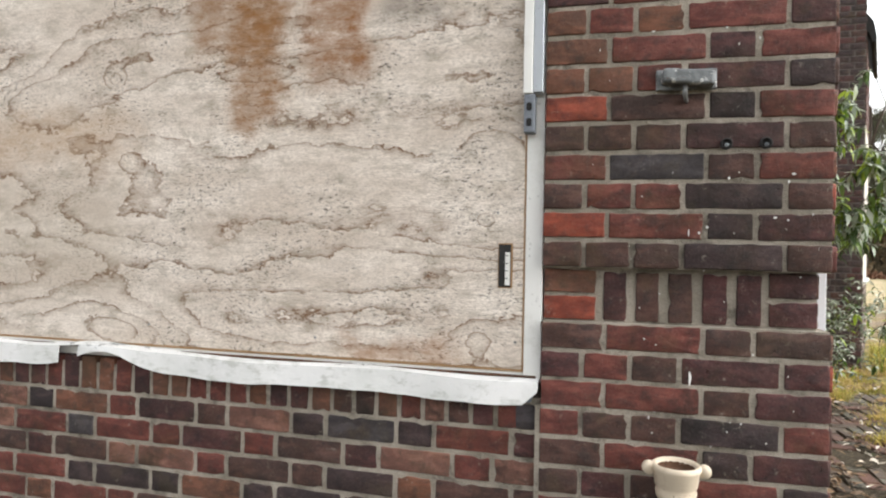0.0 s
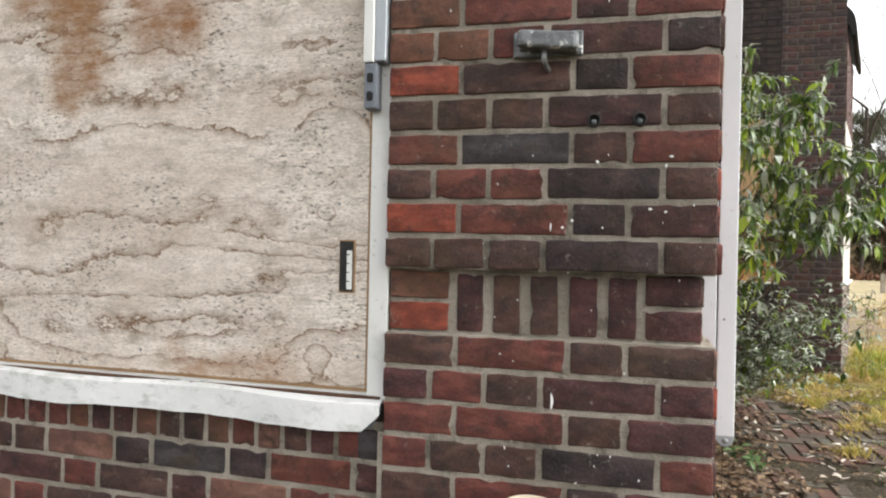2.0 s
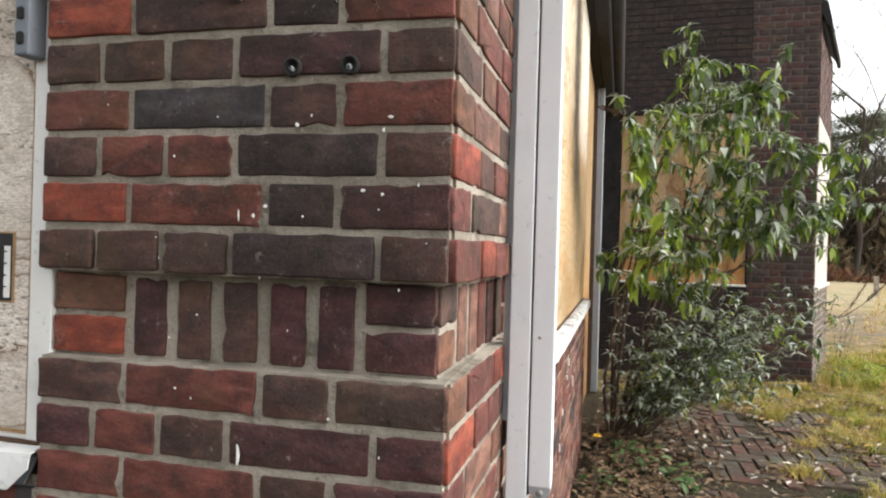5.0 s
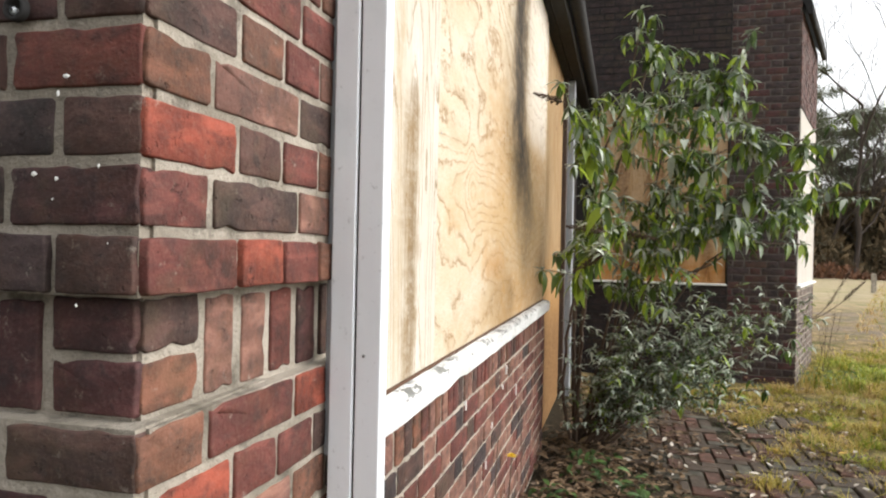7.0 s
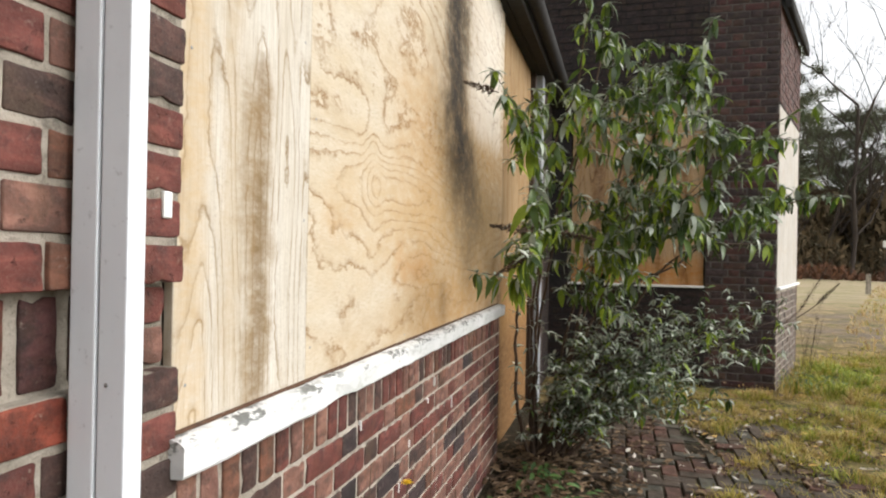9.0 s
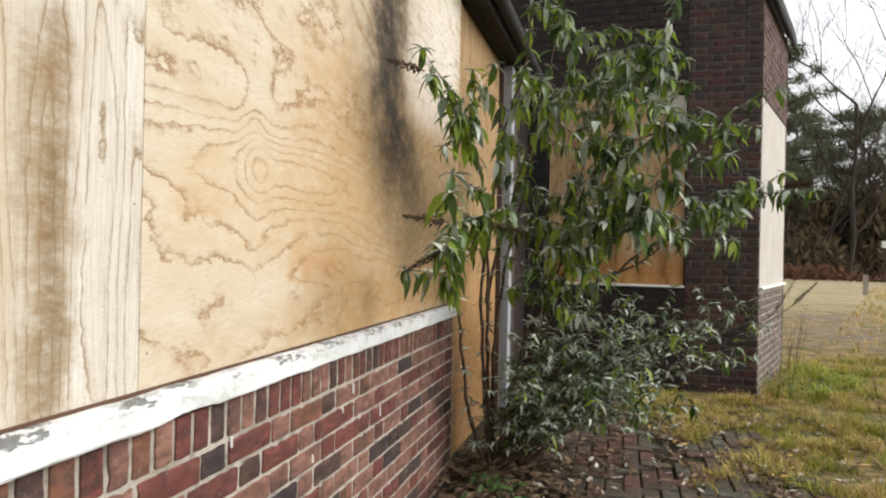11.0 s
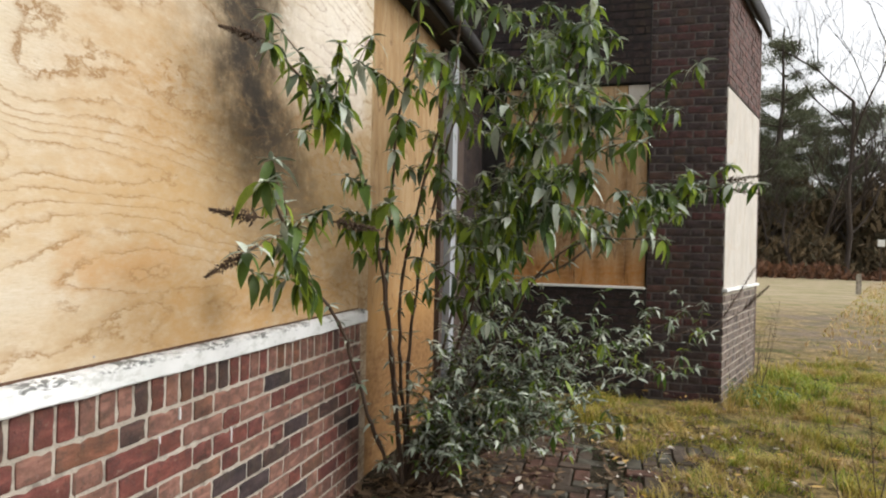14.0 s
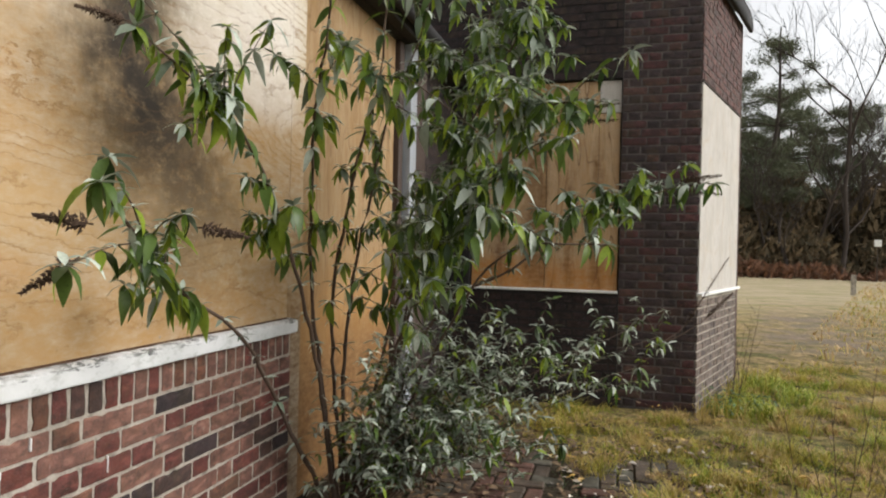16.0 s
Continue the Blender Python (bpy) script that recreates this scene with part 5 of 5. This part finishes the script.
for x, y, h, s, lean in ((11.6, 50, 17.5, 1, 0.5), (10.2, 54, 16, 2, -0.4), (13.1, 56, 15.0, 3, 0.4), (15.0, 60, 13.5, 4, 0.0), (9.0, 58, 15, 5, 0.3), (18.6, 58, 14, 7, 0.2), (12.4, 62, 13, 8, 0.0), (20.5, 62, 14, 9, 0.3)):
    pine(x, y, h, s, lean)
for x, y, h, s, g in ((14.9, 46, 19, 21, 0.18), (16.6, 50, 14, 22, 0.18), (13.3, 48, 11, 23, 0.14), (17.9, 47, 13, 24, 0.2), (12.0, 46, 8, 25, 0.12), (19.5, 52, 15, 26, 0.2), (10.8, 47, 8, 27, 0.1), (15.6, 48, 9, 28, 0.12)):
    bare_tree(x, y, h, s, g)


def thicket(name, n, xr, yr, zmax, size, mat, label):
    """Dense bare undergrowth: thousands of thin slivers with an uneven top."""
    v, f = [], []
    r = random.Random(len(name) + n)
    for k in range(n):
        x, y = r.uniform(*xr), r.uniform(*yr)
        top = zmax * (0.62 + 0.5 * noise.noise((x * 0.35, y * 0.1, 1)) + 0.25 * noise.noise((x * 1.3, 0, 4)))
        z = top * r.random() ** 0.8
        s = size * r.uniform(0.5, 1.6)
        up = Vector((r.gauss(0, 0.6), r.gauss(0, 0.4), r.gauss(0, 1))).normalized() * s
        w = Vector((r.gauss(0, 1), r.gauss(0, 0.4), r.gauss(0, 0.5))).normalized() * s * 0.28
        p = Vector((x, y, max(0.0, z)))
        o = len(v)
        v += [tuple(p - up), tuple(p + w), tuple(p + up), tuple(p - w)]
        f.append((o, o + 1, o + 2, o + 3))
    tagged(from_lists(name, v, f, mat, None, label), label, "undergrowth", "", "stuff")


thicket("thicket", 24000, (6, 26), (49, 58), 8.0, 0.42, thicket_mat, "dense dark bare undergrowth at the wood's edge")
thicket("thicket", 7000, (6, 26), (46, 50), 4.0, 0.30, thicket_mat, "brambles and bare shrubs at the wood's edge")
thicket("bracken", 2600, (7, 26), (44, 47), 1.3, 0.22, fern_mat, "rust-brown dead bracken under the trees")
struct("backdrop", box((-10, 64, 0), (45, 64.5, 7.5)), thicket_mat, "dark depth of the wood")

post = empty("bollard", "low grey concrete post at the field's edge", "post")
part("shaft", box((9.98, 28.1, -0.05), (10.14, 28.26, 0.72), 0.03, 2), mortar, post)
part("cap", box((9.99, 28.11, 0.72), (10.13, 28.25, 0.76), 0.015, 2), mortar, post)
sign = empty("small_sign", "small white sign plate on a post far off", "sign")
part("pole", box((16.09, 43.9, -0.05), (16.14, 43.96, 2.06)), bark_mat, sign)
part("plate", box((15.92, 43.86, 2.06), (16.30, 43.9, 2.46), 0.01), white, sign)

# ---- paving ----
paving = tagged(part("pavement", box((0.36, 2.3, -0.09), (2.32, 5.5, -0.016)), soil_mat, None), "old brick paving laid in a herringbone, mossy joints", "pavement", "", "structure")
PV = {}
prng = random.Random(9)
count = 0
U = 0.104
for i in range(-60, 90):
    for j in range(-40, 40):
        for vert in (0, 1):
            cx, cy = (i + 2 * j, i - 2 * j) if not vert else (i + 2 * j, i - 2 * j + 1)
            w, h = (2, 1) if not vert else (1, 2)
            x, y = 0.4 + (cx + w / 2) * U, 2.4 + (cy + h / 2) * U
            if not (0.55 < x < 2.25 and 2.5 < y < 5.45) or count >= 300:
                continue
            if noise.noise((x * 1.1, y * 1.1, 8)) + max(0, x - 1.5) * 0.6 > 0.35:
                continue
            key = prng.randrange(4)
            if key not in PV:
                bm = box((-U + 0.005, -U / 2 + 0.005, -0.05), (U - 0.005, U / 2 - 0.005, 0.0), 0.007)
                for q in bm.verts:
                    q.co += Vector((prng.uniform(-1, 1), prng.uniform(-1, 1), prng.uniform(-1, 1))) * 0.002
                me = bpy.data.meshes.new("paver")
                bm.to_mesh(me)
                bm.free()
                me.materials.append(paver_mat["a"])
                PV[key] = me
            ob = mesh_part("paver", PV[key], None, paving)
            ob.matrix_local = pose(x, y, 0.006 + prng.uniform(-0.006, 0.006), prng.uniform(-2, 2), prng.uniform(-2, 2), 90 * vert)
            ob.material_slots[0].link = "OBJECT"
            ob.material_slots[0].material = paver_mat[prng.choice("aaabbcc")]
            count += 1

# ---- bricks ----
MESHES = {}
krng = random.Random(21)


def brick_mesh(L, H, D, var):
    """A worn brick: ragged outline, softened arris and a slightly uneven face at y = 0."""
    key = (round(L, 3), round(H, 3), round(D, 3), var)
    if key in MESHES:
        return MESHES[key]
    r = random.Random(int(L * 1e4) * 7 + int(H * 1e4) + var * 131)
    a, b, c = L / 2, H / 2, r.uniform(0.002, 0.005)
    nx, nz = max(3, round(L / 0.026)), max(2, round(H / 0.024))
    line = [(-a + c, -b)] + [(-a + c + (L - 2 * c) * i / nx, -b) for i in range(1, nx)] + [(a - c, -b)]
    line += [(a, -b + c)] + [(a, -b + c + (H - 2 * c) * i / nz) for i in range(1, nz)] + [(a, b - c)]
    line += [(-x, -z) for x, z in line]
    bm = bmesh.new()
    wob = [(r.uniform(-0.0018, 0.0018), r.uniform(-0.0018, 0.0018)) for p in line]
    chip = r.randrange(len(line)) if r.random() < 0.6 else -1
    rings = []
    for y, inset in ((D, 0.0), (0.0028, 0.0), (0.0006, 0.0009), (0.0, 0.0030)):
        ring = []
        for n, ((x, z), (wx, wz)) in enumerate(zip(line, wob)):
            k = inset + (0.006 if n == chip and y < D else 0.0) - (wx + wz) * 0.5
            q = Vector((x + wx * 0.4, 0, z + wz * 0.4))
            q -= Vector((max(-1, min(1, x / a)) if abs(x) > a - c - 1e-4 else 0, 0, max(-1, min(1, z / b)) if abs(z) > b - c - 1e-4 else 0)) * k
            ring.append(bm.verts.new((q.x, y + (r.uniform(-0.0006, 0.0009) if y < D else 0), q.z)))
        rings.append(ring)
    for r0, r1 in zip(rings, rings[1:]):
        for k in range(len(line)):
            bm.faces.new((r0[k], r0[(k + 1) % len(line)], r1[(k + 1) % len(line)], r1[k]))
    mid = bm.verts.new((0, r.uniform(-0.0006, 0.0004), 0))
    for k in range(len(line)):
        bm.faces.new((rings[-1][k], rings[-1][(k + 1) % len(line)], mid))
    bmesh.ops.recalc_face_normals(bm, faces=bm.faces)
    me = bpy.data.meshes.new("brick")
    bm.to_mesh(me)
    bm.free()
    me.polygons.foreach_set("use_smooth", [True] * len(me.polygons))
    me.materials.append(BRICK["r"])
    MESHES[key] = me
    return me


def lay(parent, m, x0, z0, L, H, colour, D=0.06, out=0.0):
    """One brick whose lower corner is x0, z0 on the face m."""
    ob = mesh_part("brick", brick_mesh(L, H, D, krng.randrange(5)), None, parent)
    ob.matrix_local = m @ pose(x0 + L / 2 + krng.uniform(-0.001, 0.001), -out + krng.uniform(-0.002, 0.002), z0 + H / 2 + krng.uniform(-0.0012, 0.0012), krng.uniform(-0.5, 0.5), krng.uniform(-0.5, 0.5), krng.uniform(-0.5, 0.5))
    ob.material_slots[0].link = "OBJECT"
    ob.material_slots[0].material = BRICK[colour]
    return ob


S_ROW = (0.160, 0.233, 0.108, 0.178)
H_ROW = (0.102, 0.112, 0.112, 0.232, 0.109)
PIER = {0: "bbbdb", 1: "ordp", 2: "brrdb", 3: "rgbr", 4: "bbbpb", 5: "obdr", 6: "nnrpd", 7: "nrpr", 8: "nrnrp", 9: "prpb",
        -3: "brbb", -4: "prbpp", -5: "rrbp", -6: "rbbdr", -7: "brdp", -8: "bpbrd", -9: "rpbd"}
for k in range(-16, 22):
    if k in (-1, -2):
        continue
    row = S_ROW if k % 2 else H_ROW
    cols = PIER.get(k) or "".join(krng.choice("rrppbbdn") for _ in row)
    x = -PIER_W
    for L, c in zip(row, cols):
        last = x + L > -0.03
        lay(wall_south, MF, x, course_z(k), L - (0.007 if last else 0.0), BH, c, 0.03 if last else 0.09, 0.006 if k == 0 else 0.0)
        x += L + JOINT
z = PANEL_LO + 0.006
ph = (PANEL_HI - PANEL_LO - 0.022) / 2
for i in range(2):
    lay(wall_south, MF, -PIER_W + 0.004, z + i * (ph + 0.011), 0.138, ph, "on"[i], 0.06, -0.026)
    lay(wall_south, MF, -0.142, z + i * (ph + 0.011), 0.113, ph, "pp"[i], 0.06, -0.028)
for i, c in enumerate("pbbpp"):
    lay(wall_south, MF, -0.553 + i * 0.0835, z, 0.059, 2 * ph + 0.006, c, 0.06, -0.027)

SIDE_ODD, SIDE_EVEN = (0.103, 0.215, 0.108, 0.225), (0.160, 0.106, 0.108, 0.160, 0.104)
SIDE = {0: "rornr", 1: "rbkr", 2: "obrnr", 3: "nkbr", 4: "bnrkb", 5: "nrrb", 6: "bkrnr", 7: "rbnk", -3: "nrob", -4: "orrbr", -5: "rknb", -6: "bnrkp"}
for k in range(-16, 22):
    if k in (-1, -2):
        continue
    row = SIDE_ODD if k % 2 else SIDE_EVEN
    cols = SIDE.get(k) or "".join(krng.choice("kkrrbbnp") for _ in row)
    y = 0.0115
    for i, (L, c) in enumerate(zip(row, cols)):
        lay(wall_east, MP, y - (0.0095 if i == 0 else 0), course_z(k), L + (0.0095 if i == 0 else 0), BH, c, 0.06 if i else 0.02, 0.006 if k == 0 else 0.0)
        y += L + JOINT - 0.001
for i in range(2):
    lay(wall_east, MP, 0.034, z + i * (ph + 0.011), 0.10, ph, "nb"[i], 0.05, -0.027)
    lay(wall_east, MP, 0.585, z + i * (ph + 0.011), 0.10, ph, "kr"[i], 0.05, -0.027)
for i, c in enumerate("kkrpb"):
    lay(wall_east, MP, 0.150 + i * 0.0845, z, 0.062, 2 * ph + 0.006, c, 0.05, -0.027)


def flemish(parent, m, x0, x1, kz, rows, palette, s=0.212, h=0.103, D=0.06):
    """Alternating stretchers and headers, shifted by half a pair from course to course."""
    for r in range(rows):
        zz = kz(r)
        x = x0 - (0.0 if r % 2 else 0.168)
        long = True
        while x < x1 - 0.02:
            L = s if long else h
            a, b = max(x, x0), min(x + L, x1)
            if b - a > 0.025:
                lay(parent, m, a, zz, round(b - a, 2), BH, krng.choice(palette), D)
            x += L + JOINT
            long = not long


flemish(wall_south, ML, -3.05, -PIER_W - 0.006, lambda r: course_z(-16 + r), 10, "rrrpbbnndgkkr")
x = -3.05
while x < -PIER_W - 0.08:
    lay(wall_south, ML, x, course_z(-6), 0.057, 0.108, krng.choice("rrppbkn"))
    x += 0.0715
lay(wall_south, ML, -0.785, course_z(-6), 0.066, 0.07, "g")
flemish(wall_east, MS, PIER_S + 0.006, SILL_END - 0.002, lambda r: 0.004 + 0.0775 * r, 11, "kknrrkbnkrkrkbkd", 0.208, 0.101)
y = PIER_S + 0.01
while y < SILL_END - 0.05:
    lay(wall_east, MS, y, 0.857, 0.055, 0.10, krng.choice("krrkbkn"))
    y += 0.0685


def far_wall(name, m, x0, x1, z0, z1, parent, label, mat=far_brick):
    """Courses of a wall farther off, joined in one mesh."""
    v, f = [], []
    r = random.Random(int(x0 * 100) + int(z1 * 10) + 3)
    q = [(0, 1, 2, 3), (1, 5, 6, 2), (3, 2, 6, 7), (4, 0, 3, 7), (5, 1, 0, 4)]
    row, zz = 0, z0
    while zz + BH <= z1 + 0.02:
        x, long = x0 - (0.0 if row % 2 else 0.17), True
        while x < x1:
            L = 0.212 if long else 0.103
            a, b = max(x, x0), min(x + L, x1)
            if b - a > 0.02:
                y, o = r.uniform(-0.003, 0.003), len(v)
                for yy, e in ((y, 0.003), (0.03, 0.0)):
                    v += [tuple(m @ Vector(p)) for p in ((a + e, yy, zz + e), (b - e, yy, zz + e), (b - e, yy, zz + BH - e), (a + e, yy, zz + BH - e))]
                f += [tuple(o + k for k in g) for g in q]
            x += L + JOINT
            long = not long
        zz += 0.0775
        row += 1
    return tagged(from_lists(name, v, f, mat, parent, label), kind="stuff")


far_wall("brickwork", WB, -2.0, 1.61, 3.04, 5.2, wall_wing, "sooty brick courses over the window, darkened for the nook's shade", sooty_shaded_brick)
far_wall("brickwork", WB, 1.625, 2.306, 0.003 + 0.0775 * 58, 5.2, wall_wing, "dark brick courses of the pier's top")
far_wall("brickwork", WB, -0.2, 1.61, 0.0, 1.0, wall_wing, "brick courses under the window, blackened for soot and the nook's shade", sooty_shaded_brick)
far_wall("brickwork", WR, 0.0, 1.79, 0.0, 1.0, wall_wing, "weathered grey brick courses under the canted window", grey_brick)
far_wall("brickwork", WR, 0.0, 1.79, 2.99, 3.98, wall_wing, "weathered brick courses over the canted window")
flemish(wall_wing, WB, 1.625, 2.306, lambda r: 0.003 + 0.0775 * r, 58, "pdddbdpd")

# runs of white paint below the side sill
drip_rng = random.Random(9)
for k in range(9):
    y, zt = drip_rng.uniform(0.8, 3.4), drip_rng.uniform(0.5, 0.94)
    bm = box((-0.004, y, zt - drip_rng.uniform(0.02, 0.07)), (0.0052, y + drip_rng.uniform(0.003, 0.006), zt), 0.0012)
    part("paint_run", bm, white, wall_east, "thin run of white paint")

# flecks of white paint and droppings on the pier
frng = random.Random(3)
v, f = [], []
FLECKS = [(-0.335, 0.985, 0.0035, 0.022), (-0.30, 1.375, 0.004, 0.003), (-0.32, 1.36, 0.003, 0.004), (-0.10, 1.51, 0.005, 0.0025), (-0.11, 1.49, 0.0025, 0.004), (-0.44, 1.885, 0.005, 0.003), (-0.25, 1.50, 0.004, 0.004), (-0.345, 1.36, 0.0016, 0.010), (-0.14, 1.40, 0.004, 0.003), (-0.11, 1.395, 0.003, 0.003)]
FLECKS += [(frng.uniform(-0.6, -0.02), frng.uniform(0.8, 2.0), frng.uniform(0.0008, 0.0024), frng.uniform(0.0008, 0.004)) for k in range(40)]
for x, zz, a, b in FLECKS:
    o = len(v)
    n = 8
    rim = [MF @ Vector((x + a * math.cos(6.283 * k / n) * frng.uniform(0.6, 1.2), -0.0042, zz + b * math.sin(6.283 * k / n) * frng.uniform(0.6, 1.2))) for k in range(n)]
    v += [tuple(p) for p in rim] + [tuple(MF @ Vector((x, -0.0065, zz)))]
    f += [(o + k, o + (k + 1) % n, o + n) for k in range(n)]
part("paint_chip", box((-0.004, 0.645, 1.427), (0.0045, 0.667, 1.474), 0.004, 2), white, wall_east, "chip of white paint on the brick edge")
tagged(from_lists("paint_flecks", v, f, white, wall_south, "flecks of white paint on the bricks", True), kind="stuff")
